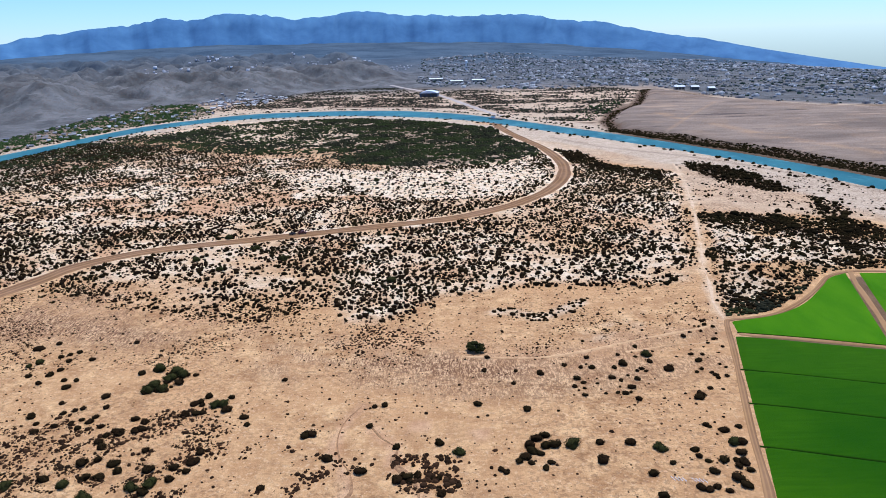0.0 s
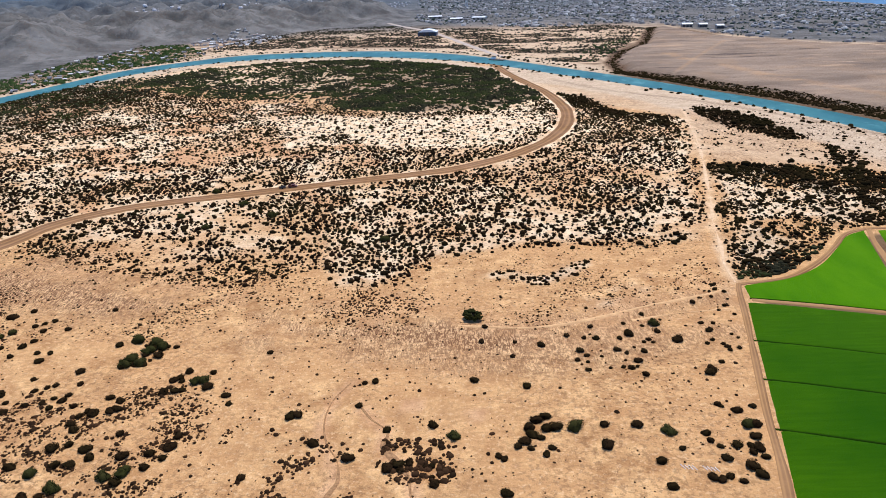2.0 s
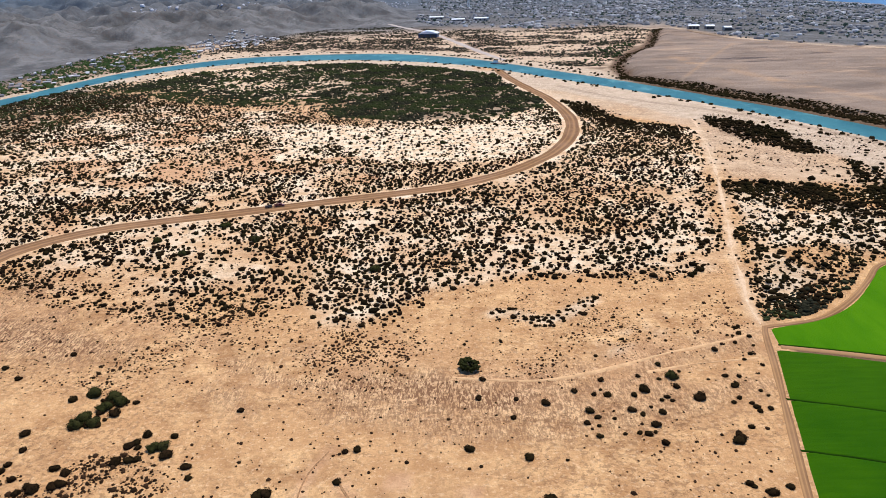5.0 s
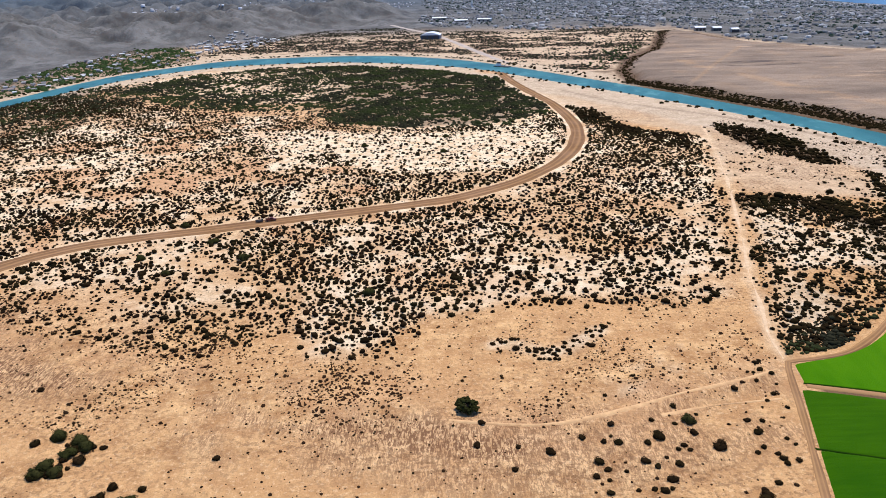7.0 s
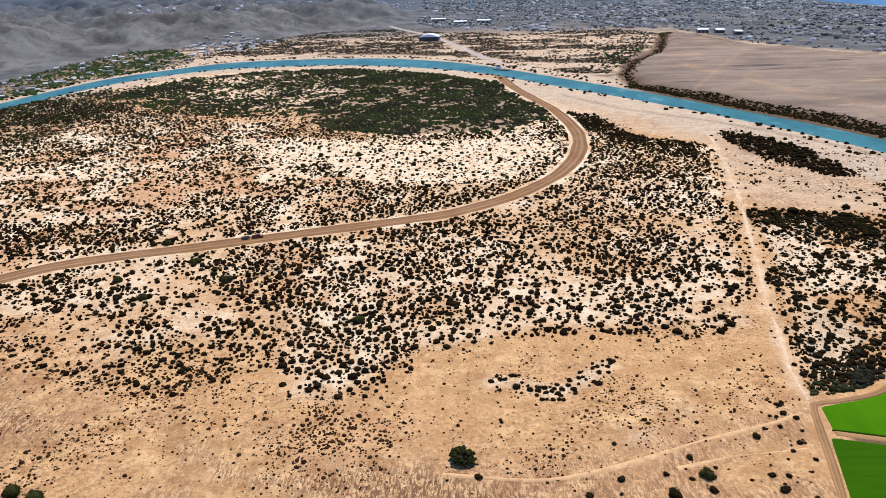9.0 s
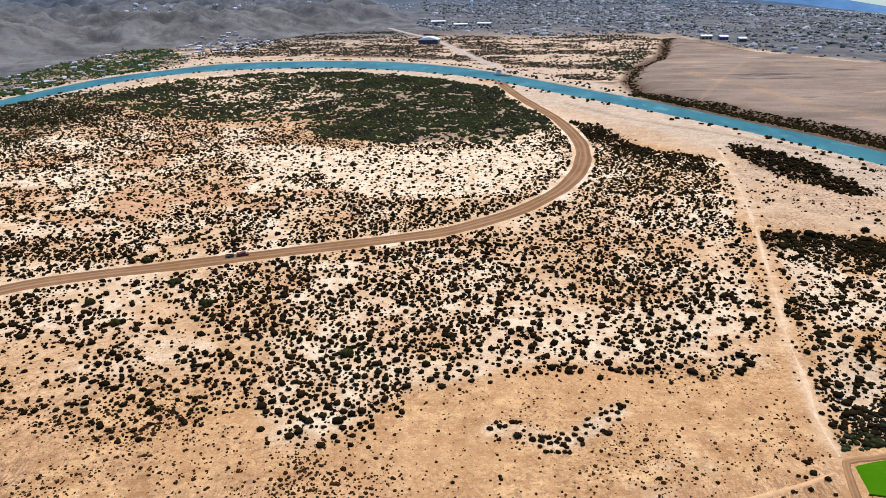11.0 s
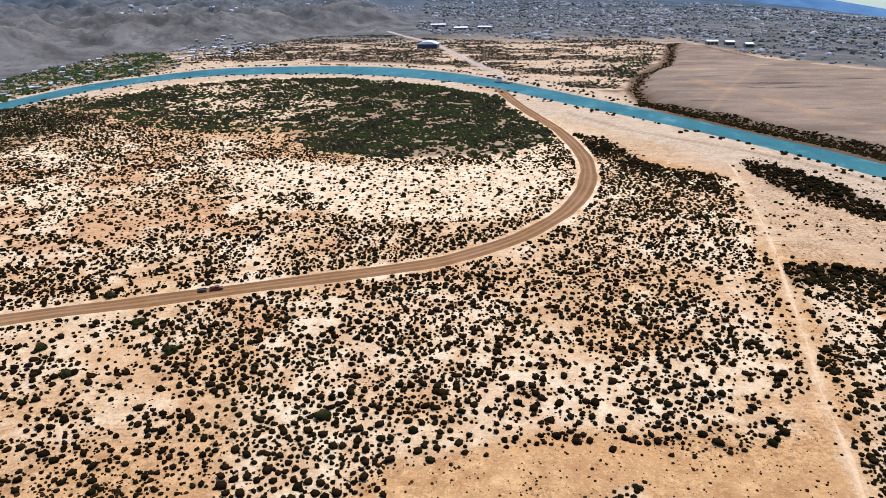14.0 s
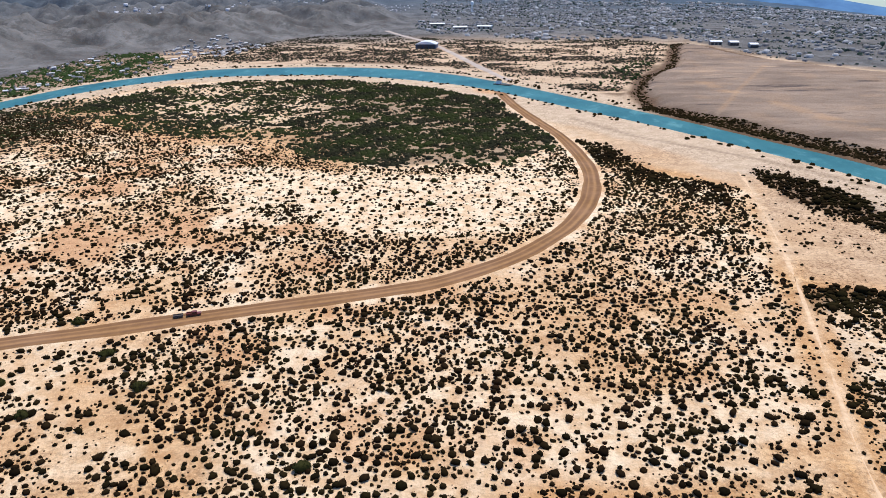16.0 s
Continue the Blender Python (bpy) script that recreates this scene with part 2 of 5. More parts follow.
def ground_look(tree, shader):
    zones = []
    for name in ("zone_a", "zone_b", "zone_c"):
        a = tree.nodes.new("ShaderNodeAttribute")
        a.attribute_name = name
        s = tree.nodes.new("ShaderNodeSeparateColor")
        tree.links.new(a.outputs["Color"], s.inputs[0])
        zones += list(s.outputs)[:3]
    pale, mesa, rust, far, soil_and_shade, bank, haze_tint, crumb, ripple = zones
    fine, mid, broad = grain(tree, 1.3, 5, 0.7), grain(tree, 0.12, 5, 0.65), grain(tree, 0.018, 4, 0.6)
    sand = mixed(tree, ramp(tree, mid, 0.38, 0.62), (0.455, 0.232, 0.092), (0.79, 0.475, 0.214))
    sand = mixed(tree, ramp(tree, broad, 0.42, 0.66), sand, (0.62, 0.340, 0.145))
    sand = mixed(tree, ramp(tree, grain(tree, 0.7, 5, 0.7), 0.54, 0.62), sand, mixed(tree, 0.42, sand, (0.92, 0.64, 0.36)))
    sand = mixed(tree, ramp(tree, grain(tree, 0.05, 6, 0.7), 0.53, 0.66), sand, mixed(tree, 0.45, sand, (0.36, 0.180, 0.076)))
    white = mixed(tree, ramp(tree, mid, 0.40, 0.58), (0.78, 0.550, 0.325), (0.95, 0.78, 0.545))
    colour = mixed(tree, pale, sand, white)
    colour = mixed(tree, bank, colour, mixed(tree, ramp(tree, mid, 0.35, 0.65), (0.53, 0.390, 0.252), (0.72, 0.555, 0.385)))
    colour = mixed(tree, rust, colour, mixed(tree, ramp(tree, mid, 0.35, 0.65), (0.54, 0.290, 0.140), (0.76, 0.46, 0.245)))
    plateau = mixed(tree, ramp(tree, grain(tree, 0.014, 8, 0.70, (0.5, 1.3, 1)), 0.38, 0.62), (0.190, 0.143, 0.106), (0.345, 0.258, 0.186))
    rill = grain(tree, 0.020, 7, 0.66, (0.35, 1.7, 1))
    plateau = mixed(tree, ramp(tree, rill, 0.60, 0.64), plateau, (0.105, 0.083, 0.070))
    plateau = mixed(tree, ramp(tree, grain(tree, 0.02, 6, 0.65, (0.4, 1.5, 1)), 0.58, 0.68), plateau, (0.46, 0.325, 0.22))
    colour = mixed(tree, mesa, colour, plateau)
    # Far desert; part of its cool grey is haze put into the colour.
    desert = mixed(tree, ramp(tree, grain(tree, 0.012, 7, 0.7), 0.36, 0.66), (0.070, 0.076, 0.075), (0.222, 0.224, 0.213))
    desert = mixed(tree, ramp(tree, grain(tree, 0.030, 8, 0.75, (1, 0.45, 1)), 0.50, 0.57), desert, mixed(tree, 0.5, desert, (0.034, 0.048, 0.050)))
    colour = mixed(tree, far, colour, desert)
    colour = mixed(tree, soil_and_shade, colour, mixed(tree, ramp(tree, mid, 0.3, 0.7), (0.085, 0.054, 0.032), (0.16, 0.098, 0.055)))
    speck = ramp(tree, grain(tree, 0.55, 5, 0.72), 0.50, 0.575)
    patchy = mixed(tree, ramp(tree, grain(tree, 0.06, 3, 0.6), 0.40, 0.62), (0.10, 0.10, 0.10), (0.50, 0.50, 0.50))
    amount = mixed(tree, crumb, patchy, (0.85, 0.85, 0.85))
    amount = mixed(tree, pale, amount, (0.22, 0.22, 0.22))
    amount = mixed(tree, speck, (0, 0, 0), amount)
    colour = mixed(tree, amount, colour, mixed(tree, 0.72, colour, (0.15, 0.070, 0.032)))
    colour = mixed(tree, ramp(tree, fine, 0.35, 0.7), mixed(tree, 0.16, colour, (0.2, 0.11, 0.06)), colour)
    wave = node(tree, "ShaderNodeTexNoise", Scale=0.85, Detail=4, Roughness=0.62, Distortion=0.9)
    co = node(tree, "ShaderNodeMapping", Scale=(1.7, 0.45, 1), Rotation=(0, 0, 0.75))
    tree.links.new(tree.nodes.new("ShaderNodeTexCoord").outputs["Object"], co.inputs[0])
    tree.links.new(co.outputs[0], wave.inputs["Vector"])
    # Dark strokes in the colour: painted shade of sand ripples, brown cracks on the belt.
    shade_and_cracks = mixed(tree, ramp(tree, wave.outputs[0], 0.485, 0.515), (0, 0, 0), ripple)
    colour = mixed(tree, shade_and_cracks, colour, mixed(tree, 0.92, colour, (0.20, 0.095, 0.045)))
    # Painted haze: the ground colour turns blue-grey far off.
    colour = mixed(tree, haze_tint, colour, mixed(tree, ramp(tree, grain(tree, 0.004, 7, 0.7), 0.35, 0.65), (0.040, 0.064, 0.090), (0.098, 0.134, 0.165)))
    tree.links.new(colour, shader.inputs["Base Color"])
    shader.inputs["Roughness"].default_value = 0.95
    shader.inputs["Specular IOR Level"].default_value = 0.1
    both = node(tree, "ShaderNodeMath")
    both.operation = "MULTIPLY_ADD"
    both.inputs[1].default_value = 3.0
    tree.links.new(mid, both.inputs[0])
    tree.links.new(fine, both.inputs[2])
    bump(tree, shader, both.outputs[0], 0.9, 0.6)


def road_look(tree, shader):
    a = tree.nodes.new("ShaderNodeAttribute")
    a.attribute_name = "lane"
    s = tree.nodes.new("ShaderNodeSeparateColor")
    tree.links.new(a.outputs["Color"], s.inputs[0])
    dirt = mixed(tree, ramp(tree, grain(tree, 0.25, 5, 0.65), 0.3, 0.7), (0.165, 0.080, 0.030), (0.30, 0.155, 0.062))
    dirt = mixed(tree, ramp(tree, grain(tree, 0.03, 3), 0.35, 0.65), dirt, mixed(tree, 0.4, dirt, (0.40, 0.24, 0.15)))
    worn = mixed(tree, s.outputs[0], dirt, (0.43, 0.24, 0.10))
    worn = mixed(tree, s.outputs[1], worn, (0.17, 0.088, 0.045))
    tree.links.new(worn, shader.inputs["Base Color"])
    shader.inputs["Roughness"].default_value = 0.95
    shader.inputs["Specular IOR Level"].default_value = 0.1
    bump(tree, shader, grain(tree, 0.8, 4), 0.4, 0.2)


def water_look(tree, shader):
    c = mixed(tree, ramp(tree, grain(tree, 0.02, 5, 0.65, (1, 0.6, 1)), 0.35, 0.65), (0.014, 0.100, 0.108), (0.046, 0.180, 0.180))
    c = mixed(tree, ramp(tree, grain(tree, 0.05, 6, 0.7, (1, 0.5, 1)), 0.55, 0.68), c, (0.105, 0.270, 0.262))
    tree.links.new(c, shader.inputs["Base Color"])
    shader.inputs["Roughness"].default_value = 0.45
    shader.inputs["Specular IOR Level"].default_value = 0.3
    shader.inputs["IOR"].default_value = 1.33
    bump(tree, shader, grain(tree, 0.5, 3, 0.6), 0.35, 0.3)


def crop_look(tree, shader):
    rows = grain(tree, 0.5, 3, 0.6, (0.15, 1.8, 1))
    patch = grain(tree, 0.02, 4, 0.55)
    c = mixed(tree, ramp(tree, patch, 0.3, 0.7), (0.019, 0.078, 0.0008), (0.044, 0.122, 0.0012))
    c = mixed(tree, ramp(tree, rows, 0.3, 0.7), c, mixed(tree, 0.35, c, (0.005, 0.05, 0.001)))
    tree.links.new(c, shader.inputs["Base Color"])
    shader.inputs["Roughness"].default_value = 0.8
    shader.inputs["Specular IOR Level"].default_value = 0.02
    bump(tree, shader, grain(tree, 2.5, 3), 0.8, 0.3)


def crop_look_bright(tree, shader):
    crop_look(tree, shader)
    young = mixed(tree, ramp(tree, grain(tree, 0.03, 4, 0.6, (1.6, 0.5, 1)), 0.35, 0.7), (0.043, 0.152, 0.001), (0.090, 0.228, 0.003))
    tree.links.new(young, shader.inputs["Base Color"])


def leaf_look(*shades):
    def build(tree, shader):
        island = tree.nodes.new("ShaderNodeNewGeometry").outputs["Random Per Island"]
        thing = tree.nodes.new("ShaderNodeObjectInfo").outputs["Random"]
        c = mixed(tree, ramp(tree, island, 0.2, 0.8), shades[0], shades[1])
        c = mixed(tree, ramp(tree, thing, 0.3, 1.0), c, mixed(tree, 0.5, c, shades[2]))
        c = mixed(tree, ramp(tree, grain(tree, 0.03, 3), 0.42, 0.62), c, mixed(tree, 0.55, c, shades[2]))
        c = mixed(tree, ramp(tree, grain(tree, 3.0, 3), 0.3, 0.75), c, mixed(tree, 0.5, c, (0.01, 0.01, 0.006)))
        tree.links.new(c, shader.inputs["Base Color"])
        shader.inputs["Roughness"].default_value = 0.9
        shader.inputs["Specular IOR Level"].default_value = 0.0
    return build


def plain_look(a, b, scale=0.6, rough=0.7, metal=0.0):
    def build(tree, shader):
        c = mixed(tree, ramp(tree, grain(tree, scale, 5, 0.65), 0.3, 0.7), a, b)
        tree.links.new(c, shader.inputs["Base Color"])
        shader.inputs["Roughness"].default_value = rough
        shader.inputs["Metallic"].default_value = metal
    return build


def varied_look(shades, rough=0.7, per="island"):
    def build(tree, shader):
        if per == "island":
            value = tree.nodes.new("ShaderNodeNewGeometry").outputs["Random Per Island"]
        else:
            value = tree.nodes.new("ShaderNodeObjectInfo").outputs["Random"]
        r = tree.nodes.new("ShaderNodeValToRGB")
        r.color_ramp.interpolation = "CONSTANT"
        for k, shade in enumerate(shades):
            e = r.color_ramp.elements[0] if k == 0 else r.color_ramp.elements.new(k / len(shades))
            e.color = (*shade, 1)
        tree.links.new(value, r.inputs[0])
        c = mixed(tree, ramp(tree, grain(tree, 0.5, 4), 0.3, 0.8), r.outputs[0], mixed(tree, 0.3, r.outputs[0], (0.2, 0.17, 0.14)))
        tree.links.new(c, shader.inputs["Base Color"])
        shader.inputs["Roughness"].default_value = rough
    return build


TRACK = material("sandy_track", plain_look((0.54, 0.345, 0.19), (0.78, 0.55, 0.33), 0.35, 0.95))
BERM = material("sand_berm", plain_look((0.50, 0.275, 0.12), (0.74, 0.455, 0.215), 0.4, 0.95))
FAR_DIRT = material("far_dirt", plain_look((0.36, 0.29, 0.235), (0.50, 0.41, 0.33), 0.05, 0.95))
GULLY = material("gully_silt", plain_look((0.15, 0.070, 0.028), (0.46, 0.255, 0.110), 1.1, 0.95))
GROUND = material("desert_ground", ground_look)
ROAD = material("dirt_road", road_look)
WATER = material("river_water", water_look)
CROP = material("green_crop", crop_look)
CROP_BRIGHT = material("bright_crop", crop_look_bright)
CROP_EDGE = material("crop_edge", leaf_look((0.014, 0.052, 0.003), (0.028, 0.082, 0.004), (0.022, 0.06, 0.004)))
FOLIAGE = material("shrub_leaves", leaf_look((0.010, 0.006, 0.0035), (0.030, 0.0155, 0.0075), (0.025, 0.020, 0.006)))
DRY = material("dry_scrub", leaf_look((0.030, 0.015, 0.008), (0.075, 0.036, 0.018), (0.03, 0.02, 0.01)))
GREEN = material("grove_leaves", leaf_look((0.020, 0.020, 0.012), (0.044, 0.042, 0.024), (0.050, 0.072, 0.016)))
FAR_LEAF = material("far_scrub_leaves", leaf_look((0.030, 0.027, 0.020), (0.062, 0.052, 0.038), (0.045, 0.055, 0.026)))
TOWN_LEAF = material("town_leaves", leaf_look((0.028, 0.044, 0.040), (0.060, 0.080, 0.070), (0.045, 0.075, 0.050)))
LUSH = material("garden_leaves", leaf_look((0.020, 0.034, 0.016), (0.048, 0.068, 0.032), (0.058, 0.095, 0.026)))
TREE_LEAF = material("tree_leaves", leaf_look((0.020, 0.022, 0.008), (0.048, 0.045, 0.015), (0.036, 0.040, 0.010)))
BARK = material("bark", plain_look((0.07, 0.05, 0.035), (0.14, 0.10, 0.07), 3.0, 0.9))
# The blue of aerial haze is painted into the rock colour.
HAZY_ROCK = material("hazy_rock", plain_look((0.036, 0.118, 0.25), (0.082, 0.205, 0.36), 0.006, 0.95))
HOUSE_WALL = material("house_wall", varied_look([(0.36, 0.33, 0.29), (0.28, 0.24, 0.20), (0.42, 0.40, 0.38), (0.25, 0.21, 0.18)], 0.8, "object"))
HOUSE_ROOF = material("house_roof", varied_look([(0.20, 0.19, 0.19), (0.70, 0.70, 0.69), (0.15, 0.14, 0.14), (0.66, 0.65, 0.63), (0.55, 0.54, 0.52), (0.28, 0.21, 0.18), (0.33, 0.33, 0.33), (0.18, 0.18, 0.20)], 0.7, "object"))
TOWN = material("town_blocks", varied_look([(0.15, 0.155, 0.16), (0.22, 0.22, 0.225), (0.11, 0.115, 0.12), (0.34, 0.34, 0.34), (0.16, 0.15, 0.145), (0.30, 0.31, 0.32), (0.13, 0.14, 0.15), (0.20, 0.19, 0.18), (0.27, 0.26, 0.25), (0.12, 0.125, 0.135), (0.48, 0.48, 0.47), (0.18, 0.17, 0.165)], 0.7))
HILL_TOWN = material("hill_houses", varied_look([(0.42, 0.42, 0.44), (0.60, 0.60, 0.62), (0.25, 0.25, 0.27)], 0.7))
WHITE_METAL = material("white_metal", plain_look((0.72, 0.74, 0.76), (0.82, 0.83, 0.84), 0.3, 0.45))
BLUE_METAL = material("blue_metal", plain_look((0.02, 0.04, 0.09), (0.035, 0.06, 0.12), 0.3, 0.5))
STEEL = material("dark_steel", plain_look((0.045, 0.04, 0.038), (0.09, 0.075, 0.068), 0.8, 0.8))
RED_PAINT = material("red_paint", plain_look((0.12, 0.022, 0.015), (0.17, 0.035, 0.022), 2.0, 0.4))
GLASS = material("dark_glass", plain_look((0.012, 0.015, 0.018), (0.02, 0.024, 0.028), 1.0, 0.1))
RUBBER = material("rubber", plain_look((0.015, 0.015, 0.015), (0.03, 0.028, 0.026), 3.0, 0.9))


# ---- mesh helpers ----
def quick_mesh(name, verts, tris, mat):
    """A mesh from arrays of points and triangles."""
    verts, tris = np.asarray(verts, np.float32), np.asarray(tris, np.int32)
    me = bpy.data.meshes.new(name)
    me.vertices.add(len(verts))
    me.vertices.foreach_set("co", verts.ravel())
    me.loops.add(tris.size)
    me.loops.foreach_set("vertex_index", tris.ravel())
    me.polygons.add(len(tris))
    me.polygons.foreach_set("loop_start", np.arange(len(tris), dtype=np.int32) * 3)
    me.update(calc_edges=True)
    me.materials.append(mat)
    return me


def part(name, bm, mat, parent, label=""):
    me = bpy.data.meshes.new(name)
    bm.to_mesh(me)
    bm.free()
    me.materials.append(mat)
    ob = new(name, me)
    ob.parent = parent
    return tagged(ob, label)


def box(bm, x0, x1, y0, y1, z0, z1, bevel=0.0):
    made = bmesh.ops.create_cube(bm, size=1)["verts"]
    bmesh.ops.scale(bm, vec=(x1 - x0, y1 - y0, z1 - z0), verts=made)
    bmesh.ops.translate(bm, vec=((x0 + x1) / 2, (y0 + y1) / 2, (z0 + z1) / 2), verts=made)
    if bevel:
        edges = list({e for v in made for e in v.link_edges})
        bmesh.ops.bevel(bm, geom=edges, offset=bevel, segments=2, affect="EDGES", profile=0.6)
    return bm


def tube(bm, a, b, r0, r1, sides=8):
    a, b = Vector(a), Vector(b)
    turn = (b - a).to_track_quat("Z", "Y").to_matrix().to_4x4()
    bmesh.ops.create_cone(bm, cap_ends=True, segments=sides, radius1=r0, radius2=r1, depth=(b - a).length, matrix=Matrix.Translation((a + b) / 2) @ turn)
    return bm


def shrub_points(seed, rings, leaves, tall=0.8):
    """A rounded, lumpy shrub about one metre in radius: points and triangles."""
    rng = np.random.default_rng(seed)
    bm = bmesh.new()
    bmesh.ops.create_icosphere(bm, subdivisions=rings, radius=1)
    v = np.array([p.co[:] for p in bm.verts])
    f = np.array([[q.index for q in t.verts] for t in bm.faces])
    bm.free()
    way = rng.normal(size=(7, 3))
    way /= np.linalg.norm(way, axis=1)[:, None]
    lump = 0.62 + 0.42 * np.maximum(0, (v @ way.T - 0.55)).max(1) / 0.45 + rng.uniform(-0.12, 0.12, len(v)) * (1 if rings == 1 else 1.7)
    v = v * lump[:, None]
    v[:, 2] = np.maximum(v[:, 2] * tall + 0.30, -0.05)
    if leaves:
        d = rng.normal(size=(leaves, 3))
        d[:, 2] = np.abs(d[:, 2]) - 0.15
        d /= np.linalg.norm(d, axis=1)[:, None]
        c = d * (0.62 + 0.42 * np.maximum(0, (d @ way.T - 0.55)).max(1) / 0.45)[:, None] * rng.uniform(0.9, 1.14, (leaves, 1))
        c[:, 2] = np.maximum(c[:, 2] * tall + 0.30, 0.03)
        corners = (c[:, None] + rng.normal(size=(leaves, 3, 3)) * (0.09 if rings == 1 else 0.065)).reshape(-1, 3)
        f = np.concatenate([f, len(v) + np.arange(leaves * 3).reshape(-1, 3)])
        v = np.concatenate([v, corners])
    return v, f


def mound_points(seed, sides=6, leaves=4):
    """A low shrub seen from afar: a lumpy dome with a few stray twigs."""
    rng = np.random.default_rng(seed)
    turn = np.arange(sides) * 2 * np.pi / sides
    low, mid = rng.uniform(0.7, 1.1, sides), rng.uniform(0.5, 0.9, sides)
    v = [(rng.uniform(-0.2, 0.2), rng.uniform(-0.2, 0.2), rng.uniform(0.75, 0.95))]
    v += [(m * math.cos(a + 0.3), m * math.sin(a + 0.3), rng.uniform(0.45, 0.7)) for a, m in zip(turn, mid)]
    v += [(m * math.cos(a), m * math.sin(a), -0.05) for a, m in zip(turn, low)]
    f = []
    for k in range(sides):
        n = (k + 1) % sides
        f += [(0, 1 + k, 1 + n), (1 + k, 1 + sides + k, 1 + sides + n), (1 + k, 1 + sides + n, 1 + n)]
    v = np.array(v)
    if leaves:
        c = rng.normal(size=(leaves, 3)) * (0.55, 0.55, 0.12) + (0, 0, 0.55)
        f = f + [tuple(len(v) + 3 * k + j for j in range(3)) for k in range(leaves)]
        v = np.concatenate([v, (c[:, None] + rng.normal(size=(leaves, 3, 3)) * 0.16).reshape(-1, 3)])
    return v, np.array(f)


def scatter(name, spots, shapes, mat, parent=None):
    """One mesh of many shrubs. spots: rows of x, y, radius, height factor."""
    spots = np.asarray(spots, float)
    rng = np.random.default_rng(len(spots) + 7)
    z = height(spots[:, 0], spots[:, 1])
    kind, turn = rng.integers(0, len(shapes), len(spots)), rng.uniform(0, 2 * np.pi, len(spots))
    vs, fs, base = [], [], 0
    for k, (v, f) in enumerate(shapes):
        pick = kind == k
        p, c, s = spots[pick], np.cos(turn[pick])[:, None], np.sin(turn[pick])[:, None]
        stretch = rng.uniform(0.8, 1.25, (len(p), 1))
        x = (v[:, 0] * c * stretch - v[:, 1] * s) * p[:, 2:3] + p[:, 0:1]
        y = (v[:, 0] * s * stretch + v[:, 1] * c) * p[:, 2:3] + p[:, 1:2]
        h = v[:, 2] * p[:, 2:3] * p[:, 3:4] + z[pick][:, None] - 0.03
        vs.append(np.stack([x, y, h], -1).reshape(-1, 3))
        fs.append((f[None] + (np.arange(len(p)) * len(v))[:, None, None]).reshape(-1, 3) + base)
        base += len(p) * len(v)
    ob = new(name, quick_mesh(name, np.concatenate(vs), np.concatenate(fs), mat))
    ob.parent = parent
    return ob


def ribbon(name, pts, offsets, rises, step, lanes, mat, wobble=0.0):
    """A way of even cross-section laid on the ground. offsets: metres across; lanes: (pale, dark) for each."""
    c = curve(pts, step)
    d = np.gradient(c, axis=0)
    d /= np.linalg.norm(d, axis=1)[:, None]
    side = np.stack([d[:, 1], -d[:, 0]], -1)
    o = np.array(offsets)
    shift = wobble * (vnoise(c[:, 0], c[:, 1], 14, 77) - 0.5) if wobble else np.zeros(len(c))
    edge = np.abs(o) / np.abs(o).max()
    across = o[None] + shift[:, None] * edge[None] * np.sign(o)[None]
    p = c[:, None] + side[:, None] * across[:, :, None]
    z = height(p[..., 0], p[..., 1]) + np.array(rises)[None]
    v = np.concatenate([p, z[..., None]], -1).reshape(-1, 3)
    n, m = len(c), len(o)
    i = (np.arange(n - 1)[:, None] * m + np.arange(m - 1)[None]).ravel()
    tris = np.concatenate([np.stack([i, i + 1, i + m + 1], -1), np.stack([i, i + m + 1, i + m], -1)])
    me = quick_mesh(name, v, tris, mat)
    lane = me.color_attributes.new("lane", "FLOAT_COLOR", "POINT")
    shade = np.ones((n, m, 4), np.float32)
    shade[..., 0] = np.array([a for a, _ in lanes])[None] * (0.6 + 0.6 * vnoise(p[..., 0], p[..., 1], 9, 5))
    shade[..., 1] = np.array([b for _, b in lanes])[None] * (0.5 + 0.8 * vnoise(p[..., 0], p[..., 1], 7, 6))
    lane.data.foreach_set("color", shade.clip(0, 1).ravel())
    return tagged(new(name, me), kind="structure")


# ---- the ground: one sheet to the horizon ----
rows_y = np.concatenate([np.linspace(-700, 100, 24), np.arange(103, 700, 3), np.arange(700, 1300, 5), np.arange(1300, 2600, 9), np.arange(2600, 4950, 45)])
cols = np.linspace(-1, 1, 430)
gx = cols[None] * (330 + 0.72 * np.maximum(rows_y, 0))[:, None]
gy = np.repeat(rows_y[:, None], len(cols), 1)
gz = height(gx, gy)
i = (np.arange(len(rows_y) - 1)[:, None] * len(cols) + np.arange(len(cols) - 1)[None]).ravel()
w = len(cols)
ground = new("ground", quick_mesh("ground", np.stack([gx, gy, gz], -1).reshape(-1, 3),
             np.concatenate([np.stack([i, i + 1, i + w + 1], -1), np.stack([i, i + w + 1, i + w], -1)]), GROUND))
ground.data.polygons.foreach_set("use_smooth", np.ones(len(ground.data.polygons), bool))
warp_n = 22 * (fbm(gx, gy, 40, 61, 5) - 0.5)
core_in = inside(gx, gy, CORE)
pale = smooth(core_in + warp_n, -4, 10) * (0.22 + 0.16 * smooth(gy, 400, 480) + 0.56 * smooth(0.4 * fbm(gx, gy, 80, 71) + 0.6 * fbm(gx, gy, 22, 72), 0.40, 0.60))
pale = np.maximum(pale, (0.86 + 0.14 * fbm(gx, gy, 15, 73)) * smooth(inside(gx, gy, PALE) + warp_n, -14, 12))
